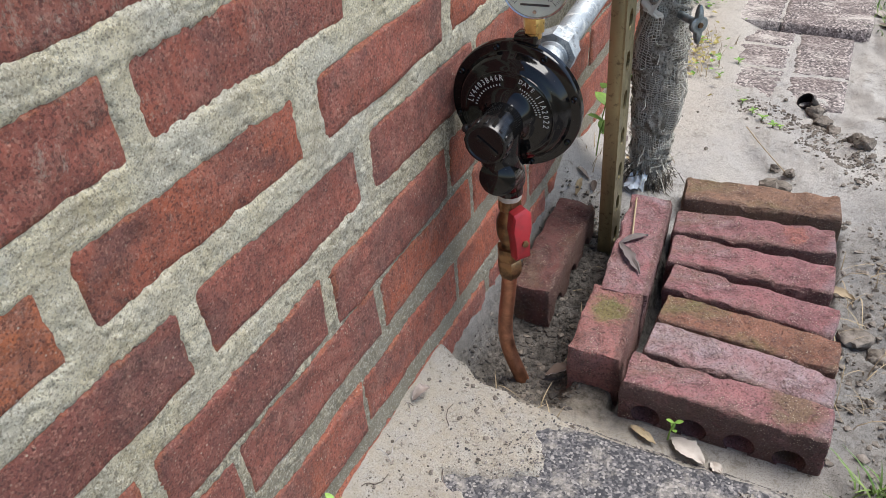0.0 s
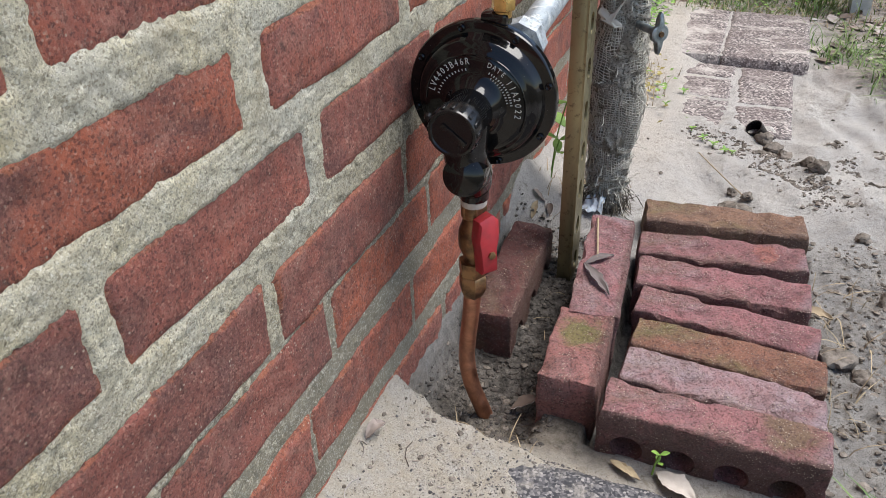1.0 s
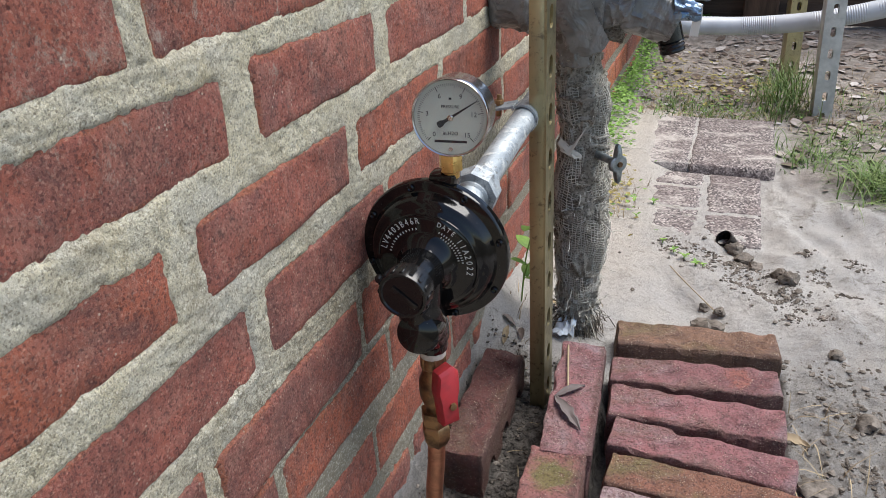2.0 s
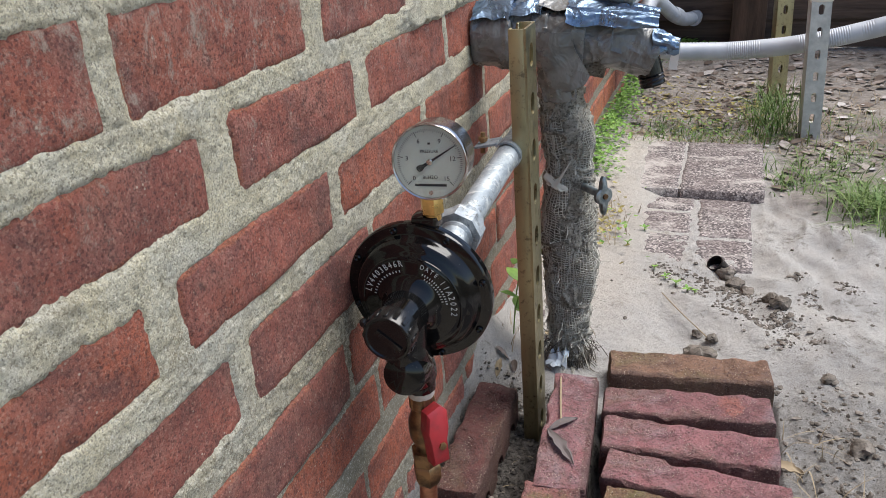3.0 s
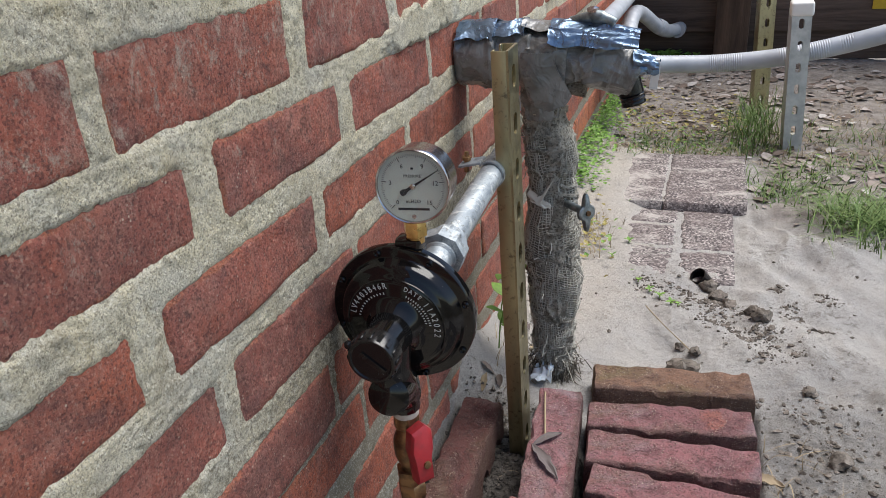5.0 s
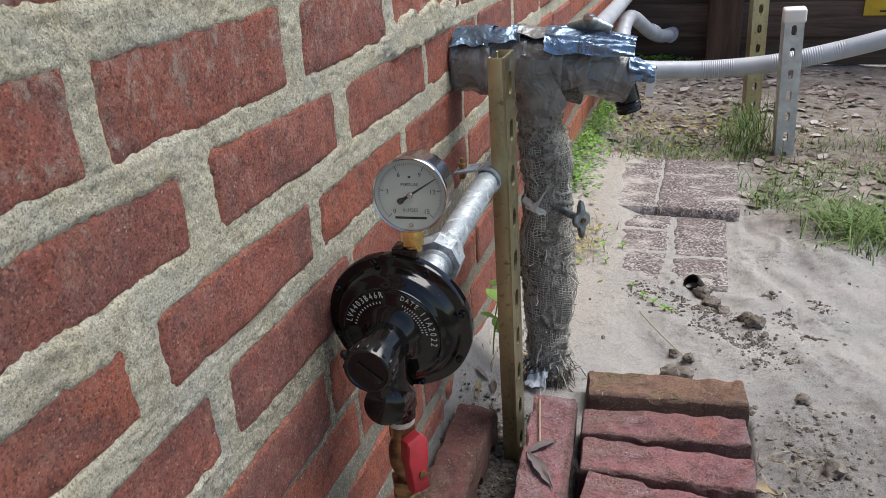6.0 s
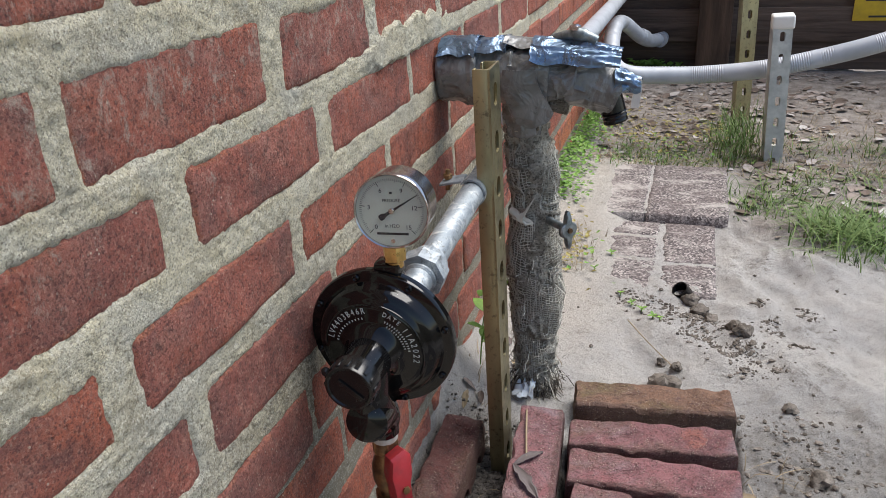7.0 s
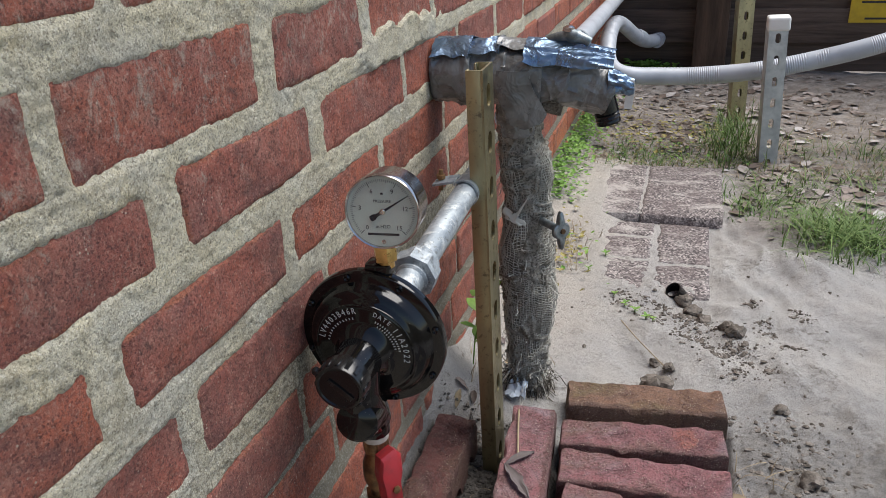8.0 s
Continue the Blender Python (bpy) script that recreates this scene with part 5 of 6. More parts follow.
for k, (zc, tip, ph) in enumerate(((0.395, 0.012, 0.4), (0.352, -0.016, 1.9), (0.318, 0.014, 3.0), (0.255, -0.012, 4.4), (0.17, 0.012, 5.2), (0.118, -0.01, 0.9))):
    pts = []
    for i in range(41):
        a = 2 * math.pi * i / 40
        z = zc + tip * math.sin(a + ph) + 0.003 * noise.noise((math.cos(a) * 2, math.sin(a) * 2, k * 3.0))
        pts.append(on_pipe(z, a, 0.0005))
    part("fold", tube(pts, [0.0028 + 0.0018 * noise.noise((i * 0.35, k * 5.0, 1)) for i in range(41)], 8, cap=False), M_BURLAP, stand)
# frayed strands round the foot
runs, fr = [], random.Random(71)
for k in range(230):
    a, z0 = fr.uniform(0, 6.283), fr.uniform(0.07, 0.105)
    p = on_pipe(z0, a, 0.001)
    out = V3((math.cos(a), math.sin(a), 0)) * fr.uniform(0.002, 0.014)
    bend = V3((fr.gauss(0, 0.006), fr.gauss(0, 0.006), fr.uniform(-0.035, 0.004)))
    runs.append([p, p + out * 0.6 + bend * 0.15, p + out * 0.9 + bend * 0.6, p + out + bend])
part("fray", threads(runs, 0.0006), M_FRAY, stand, "dark frayed strands")
# the drain tap on the standpipe
tap = thing("drain_tap", (0.144, 0.93, 0.3), "small grey metal tap with a lobed wheel handle", "tap")
part("spindle", tube([(0.115, 0.955, 0.318), (0.143, 0.931, 0.317)], 0.0045, 14), M_TAP, tap)
HB = frame_for((0.72, -0.66, 0.05))
bm = bmesh.new()
n, ring = 40, []
vs = []
for h, s in ((-0.0035, 0.85), (-0.002, 1.0), (0.002, 1.0), (0.0035, 0.85)):
    for i in range(n):
        a = 2 * math.pi * i / n
        r = (0.0145 + 0.0038 * math.cos(4 * a)) * s
        vs.append(V3((0.145, 0.929, 0.317)) + HB @ V3((0.62 * r * math.cos(a), 1.25 * r * math.sin(a), h)))
add(bm, vs, ring_faces(4, n) + [tuple(range(n))[::-1], tuple(3 * n + i for i in range(n))])
part("wheel_handle", bm, M_TAP, tap)
part("handle_screw", lathe([(0.0035, 0.0), (0.003, 0.002)], V3((0.145, 0.929, 0.317)) + HB @ V3((0, 0, 0.0034)), (0.72, -0.66, 0.05), 8), M_TARNISH, tap)

# ---- taped faucet ----
faucet = thing("wrapped_faucet", (0.1, 0.95, 0.45), "outdoor faucet bandaged in crumpled silver duct tape, fixed to the wall", "faucet")


def wrap(p0, p1, r0, r1, seed, n=20, rough=0.006):
    p0, p1 = V3(p0), V3(p1)

    def crease(i, a):
        t = i / n
        c2, s2 = math.cos(a), math.sin(a)
        slow = noise.noise((c2 * 0.9, s2 * 0.9, t * 1.1 + seed))
        # a few long folds running askew round the roll
        w = a * 2 + 1.8 * t + seed + 1.4 * noise.noise((c2 * 0.8, s2 * 0.8, t * 1.6 + seed + 5))
        fold = math.exp(-(math.sin(w) / 0.2) ** 2) * (0.5 + noise.noise((c2, s2, seed + 2)))
        tuck = max(0.0, 1 - abs(noise.noise((c2 * 1.5 + t, s2 * 1.5, t * 2 + seed + 9))) * 6)
        return rough * (1.1 * slow + 0.5 * fold + 0.35 * tuck * tuck)

    pts = [p0.lerp(p1, i / n) for i in range(n + 1)]
    return tube(pts, [r0 + (r1 - r0) * i / n - (0.0015 if i in (0, n) else 0) for i in range(n + 1)], 72, shape=crease)


part("tape_wrap", wrap((0.002, 0.95, 0.49), (0.046, 0.95, 0.488), 0.0335, 0.0325, 1.3), M_TAPE, faucet)
part("tape_wrap", wrap((0.04, 0.95, 0.489), (0.083, 0.951, 0.487), 0.030, 0.031, 4.1), M_TAPE, faucet)
part("tape_wrap", wrap((0.078, 0.951, 0.488), (0.122, 0.952, 0.484), 0.0325, 0.031, 7.7), M_TAPE, faucet)
part("tape_wrap", wrap((0.116, 0.952, 0.486), (0.15, 0.953, 0.482), 0.027, 0.027, 9.2), M_TAPE, faucet)
part("tape_wrap", wrap((0.146, 0.953, 0.484), (0.193, 0.953, 0.464), 0.0275, 0.024, 12.5, 16, 0.005), M_TAPE, faucet)
part("tape_wrap", wrap((0.088, 0.966, 0.46), (0.0885, 0.967, 0.418), 0.0245, 0.0235, 15.0, 16), M_TAPE, faucet)


def drop(u, v):
    x = 0.077 + 0.034 * u + 0.012 * u * v - 0.002 * math.sin(5 * v)
    z = 0.498 - (0.06 + 0.006 * noise.noise((u * 3, 2, 7)) - 0.012 * (2 * u - 1) ** 4) * v + 0.004 * (u - 0.5) * v
    return (x + 0.004 * v, 0.9185 - 0.004 * math.sin(3.1 * v) + 0.005 * v - 0.003 * math.sin(3.14 * u) + 0.0016 * noise.noise((u * 4, v * 5, 1)), z)


part("tape_flap", sheet(drop, 12, 16, 0.001), M_TAPE, faucet)


def foil_strip(x0, x1, a0, a1, seed, lift):
    def f(u, v):
        x = x0 + (x1 - x0) * u
        low = a0 + 16 * noise.noise((u * 2.5 + seed * 1.7, 3, seed))
        a = radians(low + (a1 - low) * v)
        r = 0.0345 - 0.045 * max(0, x - 0.12) + lift + 0.003 * noise.noise((u * 1.2 + seed, v * 1.6, 1)) + 0.003 * max(0, 1 - 4 * abs(noise.noise((u * 0.9 + seed + 0.6 * v, v * 2.4, 1)))) ** 2 + 0.0009 * max(0, 1 - 4 * abs(noise.noise((u * 2 + seed - 2 * v, v * 3.5, 4)))) ** 2
        return (x + 0.002 * noise.noise((v * 6, seed, u)), 0.951 - r * math.cos(a), 0.4895 - 0.09 * max(0, x - 0.1) + r * math.sin(a))
    return sheet(f, 48, 26, 0.0006)


# upper side of the tape, its bluish sky sheen put in as colour
part("foil_strip", foil_strip(0.004, 0.046, 35, 150, 1, 0.0022), M_SKY_SHEEN, faucet, "top of the tape with the sky's blue reflection painted in")
part("foil_strip", foil_strip(0.04, 0.078, 42, 140, 5, 0.0012), M_SKY_SHEEN, faucet, "top of the tape with the sky's blue reflection painted in")
part("foil_strip", foil_strip(0.074, 0.13, 55, 150, 9, 0.0015), M_TAPE, faucet)
part("foil_strip", foil_strip(0.105, 0.196, 30, 85, 13, 0.004), M_SKY_SHEEN, faucet, "top of the tape with the sky's blue reflection painted in")


def crumple(u, v):
    a = 6.28 * u
    r = (0.014 + 0.006 * noise.noise((math.cos(a) * 2, math.sin(a) * 2, v * 3))) * (1 - 0.5 * v)
    return (0.19 + 0.026 * v + 0.002 * noise.noise((u * 9, v * 9, 4)), 0.945 + r * math.cos(a), 0.484 - 0.006 * v + r * math.sin(a))


part("foil_end", sheet(crumple, 30, 10, 0.0006), M_SKY_SHEEN, faucet, "crumpled foil end")
part("paper_tab", sheet(lambda u, v: (0.2075 + 0.0085 * u + 0.001 * math.sin(5 * v), 0.94 + 0.003 * v, 0.486 - 0.031 * v + 0.002 * noise.noise((u * 4, v * 6, 3))), 4, 10, 0.0007), M_CAP, faucet, "white tape tab")
spout = part("spout", lathe([(0.0135, 0.03), (0.0135, 0.012), (0.0125, 0.011), (0.0135, 0.01), (0.0125, 0.008), (0.0135, 0.006), (0.0125, 0.004), (0.0132, 0.002), (0.0128, 0.0), (0.0095, 0.0), (0.0085, 0.01)], (0.191, 0.953, 0.4365), (-0.28, 0.0, 1.0), 28, cap=False), M_PLASTIC, faucet, "dark threaded spout")
# cloth roll added where a dark opening shows beneath the tape
part("packing", wrap((0.122, 0.945, 0.461), (0.142, 0.945, 0.459), 0.011, 0.013, 20.1, 8, 0.004), M_BURLAP, faucet, "frayed packing added to fill a dark gap")
bm = tube(smooth_line([(0.124, 0.95, 0.5245), (0.136, 0.946, 0.5275), (0.148, 0.944, 0.5295), (0.16, 0.943, 0.5275), (0.17, 0.942, 0.523)], 5), [0.0045] * 5 + [0.0052] * 5 + [0.007] * 5 + [0.0055] * 5 + [0.005], 16)
part("lever", bm, M_TAP, faucet, "dull grey metal faucet handle")
part("lever_nut", lathe([(0.0062, 0.0), (0.0062, 0.004), (0.003, 0.0055)], (0.1475, 0.944, 0.534), (0, 0, 1), 6), M_CHROME, faucet)

# ---- conduits ----


def ribbed(pts, r, pitch=0.0042, depth=0.0009):
    line = smooth_line(pts, 24)
    fine, acc = [line[0]], 0.0
    for a, b in zip(line, line[1:]):
        n = max(1, int((b - a).length / (pitch / 2)))
        fine += [a.lerp(b, (i + 1) / n) for i in range(n)]
    return tube(fine, r, 20, shape=lambda i, a: depth * (i % 2))


hose = thing("flexible_conduit", (0.9, 2.15, 0.3), "pale grey ribbed flexible conduit looping across the yard", "conduit")
part("conduit", ribbed([(0.155, 2.9, 0.165), (0.13, 2.83, 0.172), (0.101, 2.75, 0.198), (0.06, 2.6, 0.266), (0.05, 2.45, 0.285), (0.058, 2.25, 0.275), (0.078, 2.1, 0.252), (0.12, 2.06, 0.236),
                        (0.2, 2.085, 0.228), (0.297, 2.1, 0.228), (0.422, 2.1, 0.242), (0.54, 2.1, 0.268), (0.67, 2.1, 0.306), (0.85, 2.12, 0.37), (1.05, 2.2, 0.45), (1.3, 2.4, 0.5), (1.6, 2.9, 0.52)], 0.0205), M_CONDUIT, hose)
part("connector", lathe([(0.024, 0.0), (0.024, 0.02), (0.02, 0.022), (0.02, 0.05)], (0.155, 2.875, 0.165), (0.15, 1, 0.0), 20), M_CONDUIT, hose)
part("connector", lathe([(0.024, 0.0), (0.024, 0.03), (0.021, 0.033), (0.021, 0.04)], (0.112, 2.78, 0.19), (-0.35, -0.8, 0.35), 20), M_CONDUIT, hose)
rigid = thing("wall_conduit", (0.05, 2.0, 0.35), "smooth grey plastic conduit fixed along the brick wall", "conduit")
part("pipe", tube([(0.048, 1.1, 0.395), (0.048, 1.965, 0.367), (0.05, 2.93, 0.335)], 0.019, 24), M_CONDUIT, rigid)
for y in (1.75, 2.55):
    part("bracket", lathe([(0.0205, 0.0), (0.0205, 0.015)], (0.048, y, 0.395 - 0.0325 * (y - 1.1)), (0, 1, -0.033), 24), M_GALV, rigid)

# ---- small things on the bricks and the ground ----


def leaf(name, p0, p1, width, mat, label, curl=0.3, lift=0.004, seed=1.0, up=(0, 0, 1)):
    p0, p1 = V3(p0), V3(p1)
    d = p1 - p0
    side = d.cross(V3(up)).normalized()

    def f(u, v):
        ragged = 1 + 0.55 * noise.noise((u * 7 + seed, 3 if v > 0.5 else 8, seed))
        w = width * ragged * (math.sin(math.pi * min(1, u * 0.96 + 0.03)) ** 0.75) * (v - 0.5)
        q = p0 + d * u + side * w + V3(up) * (lift * math.sin(math.pi * u) + curl * width * (2 * (v - 0.5)) ** 2 * 0.5 + 0.0015 * noise.noise((u * 5 + seed, v * 3, 0)))
        return q
    ob = part(name, sheet(f, 12, 6, 0.0005), mat)
    return tagged(ob, label, "leaf")


leaf("dry_leaf", (0.1165, 0.758, 0.1205), (0.152, 0.711, 0.1205), 0.011, M_DEAD, "curled grey-brown dry leaf lying on a brick", 0.2, 0.003, 2.0)
leaf("bark_scrap", (0.117, 0.757, 0.1205), (0.143, 0.784, 0.1205), 0.009, M_DEAD, "scrap of dry brown bark on a brick", 0.2, 0.003, 6.0)
straw = tagged(part("straw", tube([(0.112, 0.852, 0.121), (0.12, 0.81, 0.1235), (0.1285, 0.768, 0.1225)], 0.0011, 8), M_STRAW), "thin dry straw lying on a brick", "twig")
leaf("dry_leaf", (0.229, 0.549, ground_z(0.23, 0.545) + 0.004), (0.263, 0.531, ground_z(0.263, 0.531) + 0.003), 0.019, M_PALE, "pale grey dead leaf lying before the bricks", 0.12, 0.004, 9.0)
leaf("dry_leaf", (0.268, 0.538, ground_z(0.268, 0.538) + 0.002), (0.279, 0.527, ground_z(0.279, 0.527) + 0.003), 0.01, M_PALE, "small pale brown dead leaf on the sand", 0.1, 0.001, 12.0)
leaf("dry_leaf", (0.19, 0.549, ground_z(0.19, 0.549) + 0.003), (0.217, 0.537, ground_z(0.217, 0.537) + 0.003), 0.009, M_STRAW, "yellowish dead leaf curled on the sand", 0.25, 0.002, 14.0)
leaf("dry_leaf", (0.007, 0.452, ground_z(0.007, 0.452) + 0.001), (0.016, 0.47, ground_z(0.016, 0.47) + 0.009), 0.012, M_LITTER, "brown dead leaf standing against the wall", 0.4, 0.006, 16.0)
leaf("dry_leaf", (0.085, 0.6, ground_z(0.085, 0.6) + 0.003), (0.11, 0.614, ground_z(0.11, 0.614) + 0.004), 0.013, M_LITTER, "brown dead leaf in the trench beside the pipe", 0.4, 0.004, 18.0)
leaf("dry_leaf", (0.335, 0.808, 0.078), (0.37, 0.798, 0.08), 0.014, M_STRAW, "light brown dead leaf under the brick row", 0.4, 0.003, 20.0)


def seedling(x, y, z, hgt, n, mat, label, size=0.009, spread=1.0):
    root = thing("seedling", (x, y, z), label, "plant")
    bm = bmesh.new()
    tip = V3((x + 0.15 * hgt, y, z + hgt))
    part("stem", tube(smooth_line([(x, y, z - 0.004), (x + 0.05 * hgt, y, z + hgt * 0.5), tip], 4), 0.0009, 8), mat, root)
    for i in range(n):
        a = 2 * math.pi * i / n + 0.4
        d = V3((math.cos(a), math.sin(a), rnd(0.1, 0.6))) * size * rnd(0.8, 1.2) * spread
        b = tip + V3((0, 0, -hgt * 0.35 * (i % 2)))
        side = d.cross(V3((0, 0, 1))).normalized()
        part("leaf", sheet(lambda u, v: b + d * u + side * (size * 0.62 * math.sin(math.pi * min(1, 0.04 + 0.95 * u)) * (v - 0.5)) + V3((0, 0, 0.12 * size * math.sin(3 * u))), 6, 4, 0.0004), mat, root)
    return root


seedling(0.2255, 0.5495, ground_z(0.2255, 0.5495), 0.026, 4, M_GREEN, "tiny green seedling in front of the bricks", 0.0075)
seedling(0.018, 0.3, 0.135, 0.014, 6, M_GREEN, "small green weed against the wall", 0.012)
seedling(0.03, 0.3, 0.134, 0.01, 5, M_GREEN, "small green weed against the wall", 0.011)
seedling(0.01, 0.315, 0.135, 0.016, 5, M_GREEN, "small green weed against the wall", 0.01)
seedling(0.028, 0.965, 0.115, 0.095, 3, M_GREEN, "green leafy weed at the foot of the wall", 0.03)
seedling(0.034, 0.94, 0.12, 0.05, 4, M_GREEN, "green leafy weed at the foot of the wall", 0.02)
for wx, wy_, ws in ((0.2, 1.25, 0.007), (0.217, 1.237, 0.009), (0.235, 1.212, 0.008), (0.246, 1.2, 0.006), (0.18, 1.28, 0.007), (0.15, 1.43, 0.009), (0.128, 1.36, 0.007)):
    seedling(wx, wy_, ground_z(wx, wy_), 0.006, 4, M_GREEN, "low green weed creeping over the sand", ws)

# black pipe end and the plastic scrap
stub = thing("pipe_stub", (0.281, 1.306, 0.045), "short black plastic pipe end half buried in sand", "pipe")
part("sleeve", lathe([(0.0125, -0.02), (0.0135, 0.0), (0.0135, 0.018), (0.0118, 0.0185), (0.0112, 0.0), (0.0112, -0.018)], (0.281, 1.31, 0.047), (-0.5, -0.45, 0.75), 24, cap=False), M_PLASTIC, stub)
scrap = tagged(part("plastic_scrap", sheet(lambda u, v: (0.078 + 0.026 * u + 0.004 * noise.noise((u * 4, v * 4, 7)), 0.925 + 0.022 * v, 0.082 + 0.016 * abs(noise.noise((u * 3, v * 3, 5))) + 0.012 * u * v), 10, 10, 0.0006), M_SCRAP), "crumpled scrap of pale bluish plastic by the post", "litter")


def clod(x, y, r, seed, mat=M_CLOD, squash=0.75):
    bm = bmesh.new()
    bmesh.ops.create_icosphere(bm, subdivisions=3, radius=1.0)
    z = ground_z(x, y)
    for v in bm.verts:
        k = 1 + 0.5 * noise.noise(v.co * 1.2 + V3((seed, 0, 0))) + 0.25 * noise.noise(v.co * 3.1 + V3((0, seed, 0))) + 0.12 * noise.noise(v.co * 7 + V3((0, 0, seed)))
        v.co = V3((x, y, z + r * squash * 0.55)) + V3((v.co.x * k, v.co.y * k, v.co.z * k * squash)) * r
    return bm


for i, (x, y, r) in enumerate(((0.259, 1.026, 0.021), (0.363, 1.168, 0.012), (0.352, 1.185, 0.011), (0.29, 1.285, 0.014), (0.305, 1.255, 0.013), (0.32, 1.22, 0.01), (0.43, 0.86, 0.011), (0.4, 0.73, 0.011), (0.375, 0.75, 0.014), (0.412, 0.992, 0.009), (0.255, 1.09, 0.007), (0.275, 1.075, 0.008))):
    tagged(part("clod", clod(x, y, r, i * 3.7 + 1), M_CLOD), "lump of grey-brown sandy earth on the ground", "clod", "clods")


def crumbs(n, where, r0, r1, seed):
    """Many small lumps in one mesh; where() gives a place."""
    rs = random.Random(seed)
    base = bmesh.new()
    bmesh.ops.create_icosphere(base, subdivisions=1, radius=1.0)
    bv = [v.co.copy() for v in base.verts]
    bf = [[v.index for v in f.verts] for f in base.faces]
    base.free()
    places = [where(rs) for _ in range(n)]
    zs = ground_height(np.array([p[0] for p in places]), np.array([p[1] for p in places]))
    vs, fs = [], []
    for (x, y), z in zip(places, zs):
        r = r0 + (r1 - r0) * rs.random() ** 5
        n0, lx, ly = len(vs), rs.uniform(0.6, 1.5), rs.uniform(0.6, 1.5)
        vs += [(x + v.x * r * lx * rs.uniform(0.5, 1.3), y + v.y * r * ly * rs.uniform(0.5, 1.3), z + r * 0.15 + v.z * r * rs.uniform(0.3, 0.9)) for v in bv]
        fs += [[n0 + i for i in f] for f in bf]
    return mesh_from(vs, fs, False)


HEAPS = [(random.Random(k).gauss(0.4, 0.05), random.Random(k + 90).uniform(0.5, 1.3)) for k in range(26)]
HEAPS += [(0.2 + 0.2 * k / 11 + random.Random(k + 300).gauss(0, 0.016), 1.3 - 0.22 * k / 11 + random.Random(k + 400).gauss(0, 0.016)) for k in range(12)]


def spot(rs):
    k = rs.random()
    if k < 0.4:
        hx, hy = rs.choice(HEAPS)
        return hx + rs.gauss(0, 0.009), hy + rs.gauss(0, 0.007)
    k = rs.random()
    if k < 0.5:
        return rs.gauss(0.42, 0.035), rs.uniform(0.5, 0.98)
    if k < 0.68:
        return rs.uniform(0.005, 0.125), rs.uniform(0.555, 0.9)
    if k < 0.93:
        t = rs.random()
        return 0.2 + 0.2 * t + rs.gauss(0, 0.02), 1.3 - 0.22 * t + rs.gauss(0, 0.022)
    return rs.uniform(0.1, 0.8), rs.uniform(0.95, 1.6)


tagged(part("soil_crumbs", crumbs(6500, spot, 0.0004, 0.0042, 3), M_CLOD), "grey-brown crumbs of earth scattered over the sand", "soil", kind="stuff")
tagged(part("trench_crumbs", crumbs(4500, lambda rs: (rs.uniform(0.004, 0.13), rs.uniform(0.545, 0.9)), 0.0005, 0.004, 8), M_DIRT), "dark grey crumbs of earth in the trench", "soil", kind="stuff")
tagged(part("pebbles", crumbs(13000, lambda rs: (rs.gauss(0.225, 0.07), min(0.53, rs.gauss(0.45, 0.05))), 0.0004, 0.0015, 5), M_GRIT), "small grey grit loose on the slab", "gravel", kind="stuff")


def blades(n, where, h0, h1, w, lean, seed, material, label, name="grass"):
    rs = random.Random(seed)
    places = [where(rs) for _ in range(n)]
    zs = ground_height(np.array([p[0] for p in places]), np.array([p[1] for p in places]))
    vs, fs = [], []
    for (x, y), z in zip(places, zs):
        h, a, le = rs.uniform(h0, h1), rs.uniform(0, 6.28), rs.uniform(0.2, 1) * lean
        d = V3((math.cos(a), math.sin(a), 0))
        s = V3((-d.y, d.x, 0))
        n0 = len(vs)
        for i in range(5):
            t = i / 4
            p = V3((x, y, z - 0.003)) + d * (h * le * t ** 1.8) + V3((0, 0, h * (t - 0.45 * le * t * t)))
            ww = w * (1 - t ** 1.6) * 0.5 + 0.0001
            vs += [p - s * ww, p + s * ww]
        fs += [(n0 + 2 * i, n0 + 2 * i + 1, n0 + 2 * i + 3, n0 + 2 * i + 2) for i in range(4)]
    return tagged(part(name, mesh_from(vs, fs), material), label, "grass", kind="stuff")


def weeds(n, where, size, seed, material, label, name="weeds"):
    """Low leafy weeds: many small oval leaves."""
    rs = random.Random(seed)
    places = [where(rs) for _ in range(n)]
    zs = ground_height(np.array([p[0] for p in places]), np.array([p[1] for p in places]))
    vs, fs = [], []
    for (x, y), z in zip(places, zs):
        r, a = size * rs.uniform(0.5, 1.2), rs.uniform(0, 6.28)
        d, up = V3((math.cos(a), math.sin(a), rs.uniform(-0.3, 0.6))), V3((0, 0, 1))
        s = d.cross(up).normalized()
        p = V3((x, y, z + rs.uniform(0.002, 0.03)))
        n0 = len(vs)
        vs += [p, p + d * r * 0.4 + s * r * 0.42 + up * 0.1 * r, p + d * r, p + d * r * 0.4 - s * r * 0.42 + up * 0.1 * r, p + d * r * 0.45 - up * 0.08 * r]
        fs += [(n0, n0 + 4, n0 + 1), (n0 + 1, n0 + 4, n0 + 2), (n0 + 2, n0 + 4, n0 + 3), (n0 + 3, n0 + 4, n0)]
    return tagged(part(name, mesh_from(vs, fs, False), material), label, "plant", kind="stuff")


weeds(2000, lambda rs: (abs(rs.gauss(0, 0.028)) + 0.004, rs.uniform(1.6, 2.75)), 0.011, 7, M_GREEN, "bright green weeds along the foot of the wall")
weeds(150, lambda rs: (rs.gauss(0.2, 0.12), rs.gauss(2.05, 0.08)), 0.011, 8, M_GREEN, "scattered green weeds in bare soil")
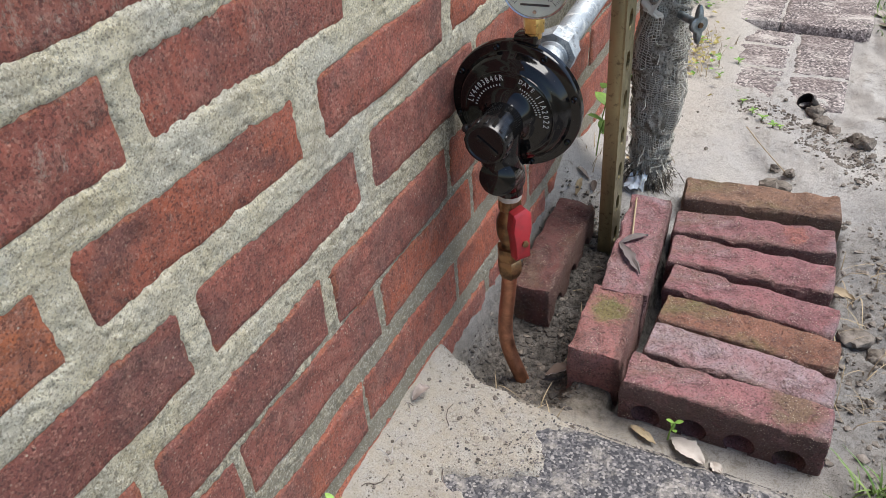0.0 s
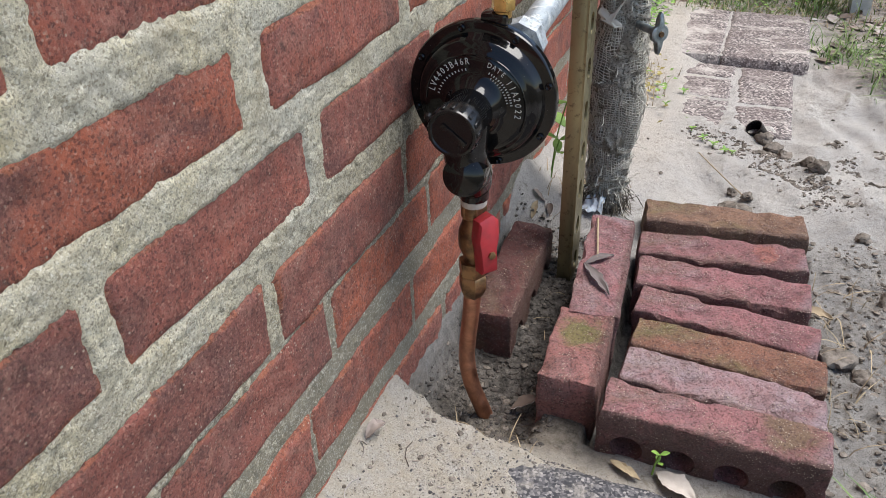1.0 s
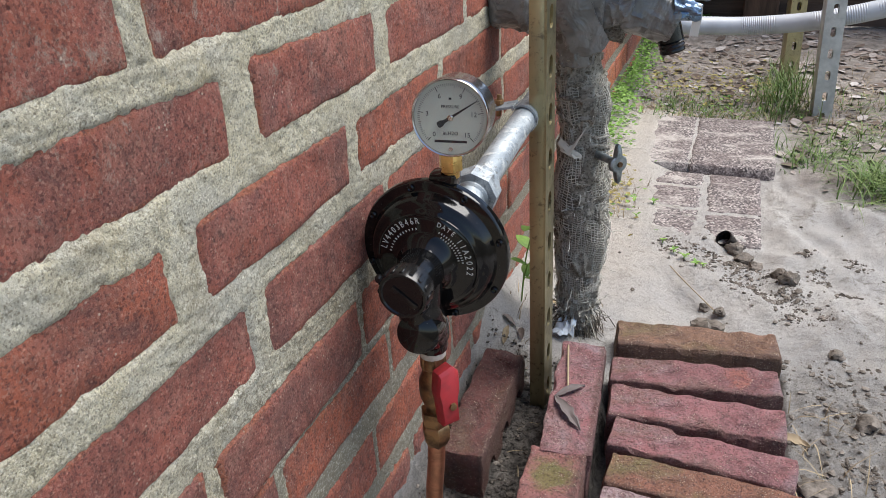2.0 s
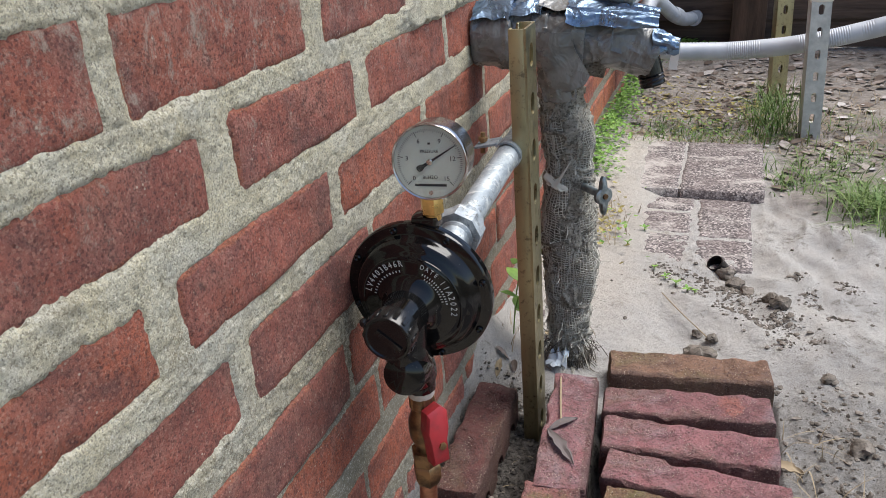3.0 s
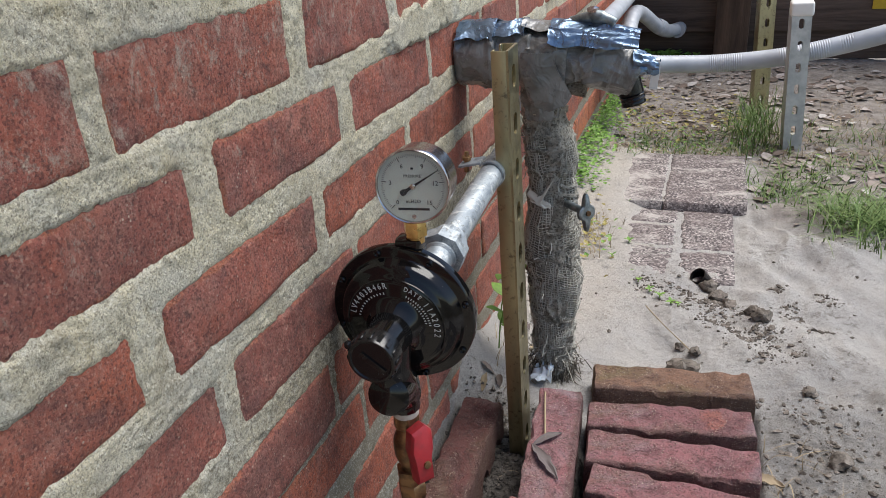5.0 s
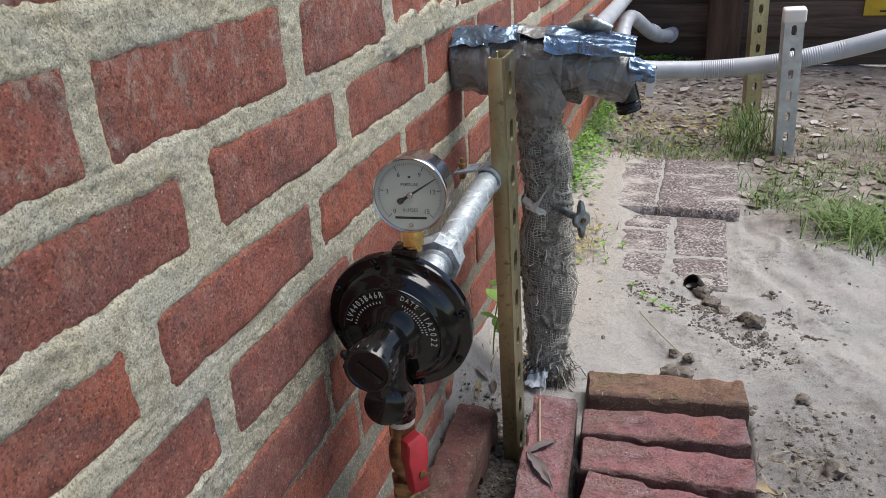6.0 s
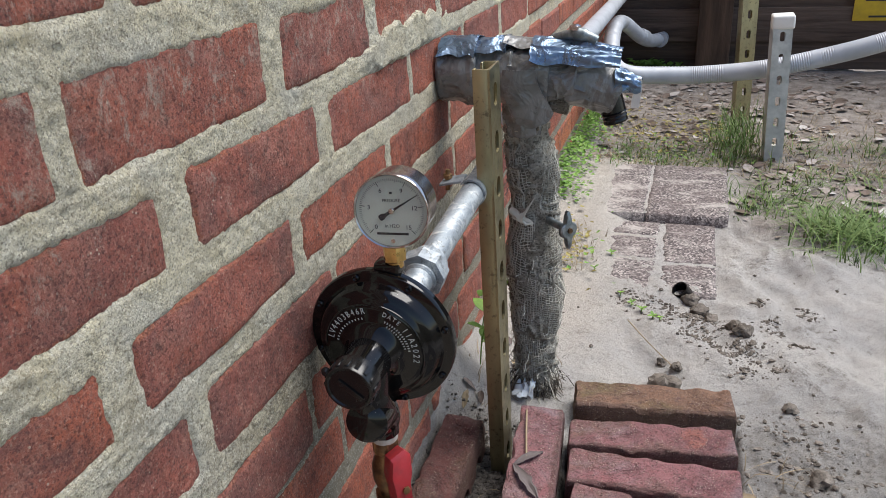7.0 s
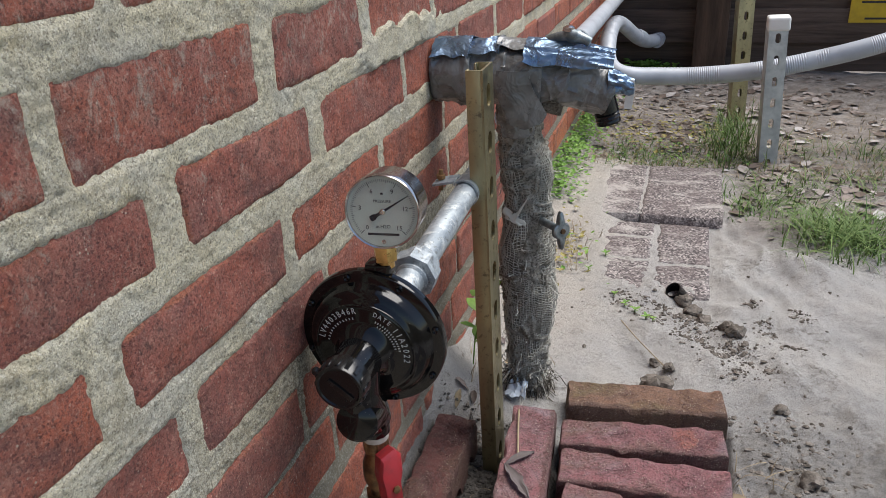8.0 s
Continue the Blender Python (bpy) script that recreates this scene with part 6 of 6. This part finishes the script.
weeds(260, lambda rs: (rs.uniform(0.06, 0.36), rs.gauss(2.2, 0.1)), 0.013, 28, M_YELLOW, "yellowish low weeds in bare soil")
weeds(260, lambda rs: (rs.gauss(0.14, 0.03), rs.gauss(2.92, 0.02)), 0.03, 9, M_GREEN, "green weed growing below the fence")
TUFTS = [(0.56, 1.56, 0.035), (0.53, 1.62, 0.04), (0.6, 1.6, 0.04), (0.4, 1.7, 0.03), (0.62, 1.9, 0.05), (0.72, 2.08, 0.05), (0.5, 1.85, 0.04), (0.41, 2.0, 0.03), (0.36, 2.12, 0.03), (0.44, 1.78, 0.05), (0.8, 2.0, 0.07), (0.58, 2.1, 0.06), (0.47, 1.72, 0.04), (0.75, 1.8, 0.06)]


def tufted(rs):
    x, y, r = rs.choice(TUFTS)
    return rs.gauss(x, r), rs.gauss(y, r)


blades(480, lambda rs: (rs.gauss(0.565, 0.045), rs.gauss(1.58, 0.05)), 0.03, 0.09, 0.0024, 1.9, 11, M_GRASS, "tuft of long green grass beside the sand")
blades(1300, tufted, 0.012, 0.05, 0.0024, 1.8, 12, M_GRASS, "short green grass at the edge of the sand")
blades(260, lambda rs: (rs.gauss(0.385, 0.03), rs.gauss(2.13, 0.09)), 0.04, 0.12, 0.0024, 1.0, 13, M_GRASS, "thin green grass round the posts")
blades(500, lambda rs: (rs.uniform(0.1, 0.36), rs.gauss(1.99, 0.06)), 0.015, 0.04, 0.0024, 1.6, 14, M_GRASS, "sparse green grass in leaf litter")
blades(2600, lambda rs: (rs.uniform(0.05, 1.2), 1.88 + abs(rs.gauss(0, 0.3))), 0.012, 0.04, 0.0018, 1.9, 15, M_STRAW, "dry straw-coloured grass in leaf litter")
blades(60, lambda rs: (rs.gauss(0.41, 0.012), rs.gauss(0.545, 0.012)), 0.02, 0.05, 0.0028, 1.0, 16, M_GRASS, "small green grass tuft by the bricks")
blades(70, lambda rs: (rs.uniform(0.0, 0.05) + 0.1 * rs.random() ** 3, rs.uniform(0.5, 1.4)), 0.01, 0.035, 0.0012, 1.8, 17, M_STRAW, "dry stalks lying on the sand")
blades(45, lambda rs: (rs.gauss(0.375, 0.02), rs.uniform(0.6, 0.9)), 0.02, 0.05, 0.0012, 1.8, 18, M_STRAW, "dry stalks beside the bricks")


def litter(n, seed):
    rs = random.Random(seed)
    places = []
    while len(places) < n:
        x, y = rs.uniform(0.05, 1.9), rs.uniform(1.56, 2.9)
        if y < 1.92 and x < 0.38 or rs.random() > min(1.0, 0.35 + (y - 1.6) * 0.7):
            continue
        if rough_noise(np.array(x), np.array(y), 0.16, 91, 3) + rs.uniform(-0.5, 0.5) < 0.1:
            continue
        places.append((x, y))
    zs = ground_height(np.array([p[0] for p in places]), np.array([p[1] for p in places]))
    vs, fs = [], []
    for (x, y), z in zip(places, zs):
        L, a = 0.006 + 0.036 * rs.random() ** 3, rs.uniform(0, 6.28)
        d = V3((math.cos(a), math.sin(a), rs.uniform(-0.12, 0.18)))
        s = V3((-d.y, d.x, rs.uniform(-0.25, 0.25)))
        p = V3((x, y, z + rs.uniform(0.001, 0.004)))
        n0, c2 = len(vs), rs.uniform(0.05, 0.25)
        for t, w in ((0, 0.05), (0.3, 0.3), (0.65, 0.26), (1.0, 0.03)):
            b = p + d * (L * t)
            vs += [b - s * L * w + V3((0, 0, c2 * L * w)), b + V3((0, 0, 0)), b + s * L * w + V3((0, 0, c2 * L * w))]
        for i in range(3):
            q = n0 + 3 * i
            fs += [(q, q + 3, q + 4, q + 1), (q + 1, q + 4, q + 5, q + 2)]
    return tagged(part("leaf_litter", mesh_from(vs, fs, False), M_LITTER), "brown and grey dead leaves covering the soil", "leaves", kind="stuff")


litter(3800, 21)
bl = random.Random(53)
for k in range(9):
    x, y, a = bl.uniform(0.02, 0.08), bl.uniform(0.88, 1.12), bl.uniform(0, 6.28)
    x1, y1 = max(0.012, x + 0.016 * math.cos(a)), y + 0.016 * math.sin(a)
    leaf("dry_leaf", (x, y, ground_z(x, y) + 0.002), (x1, y1, ground_z(x1, y1) + 0.003), 0.008, bl.choice((M_STRAW, M_DEAD, M_LITTER)), "small dry leaf on the sand between wall and post", 0.25, 0.003, k * 2.7)
weeds(70, lambda rs: (rs.gauss(0.085, 0.02), rs.gauss(1.42, 0.06)), 0.012, 61, M_YELLOW, "tan and yellow weeds dying off in the sand")
weeds(26, lambda rs: (rs.gauss(0.095, 0.03), rs.gauss(1.4, 0.07)), 0.01, 62, M_GREEN, "few small green weeds in the sand")
blades(60, lambda rs: (rs.gauss(0.085, 0.02), rs.gauss(1.42, 0.06)), 0.02, 0.05, 0.0014, 1.4, 63, M_STRAW, "dry stalks standing in the sand")
runs, tw = [], random.Random(37)
for k in range(34):
    x, y, a, L = tw.uniform(0.004, 0.2), tw.uniform(0.33, 0.53), tw.uniform(0, 6.283), tw.uniform(0.006, 0.026)
    line = []
    for i in range(4):
        qx, qy = max(0.003, x + L * i / 3 * math.cos(a + 0.25 * i)), y + L * i / 3 * math.sin(a + 0.25 * i)
        line.append(V3((qx, qy, ground_z(qx, qy) + 0.0007)))
    runs.append(line)
tagged(part("plant_debris", threads(runs, 0.00045), M_LITTER), "bits of dry stalk scattered on the sand by the wall", "debris", kind="stuff")
tagged(part("bank_crumbs", crumbs(1100, lambda rs: (rs.uniform(0.003, 0.2), rs.uniform(0.3, 0.535)), 0.0004, 0.0024, 44), M_CLOD), "dark crumbs of earth on the sand by the wall", "soil", kind="stuff")
tagged(part("stick", tube(smooth_line([(0.20, 1.19, 0.058), (0.23, 1.13, 0.063), (0.268, 1.075, 0.06)], 5), 0.0008, 8), M_STRAW), "thin dry stick lying on the sand", "twig")
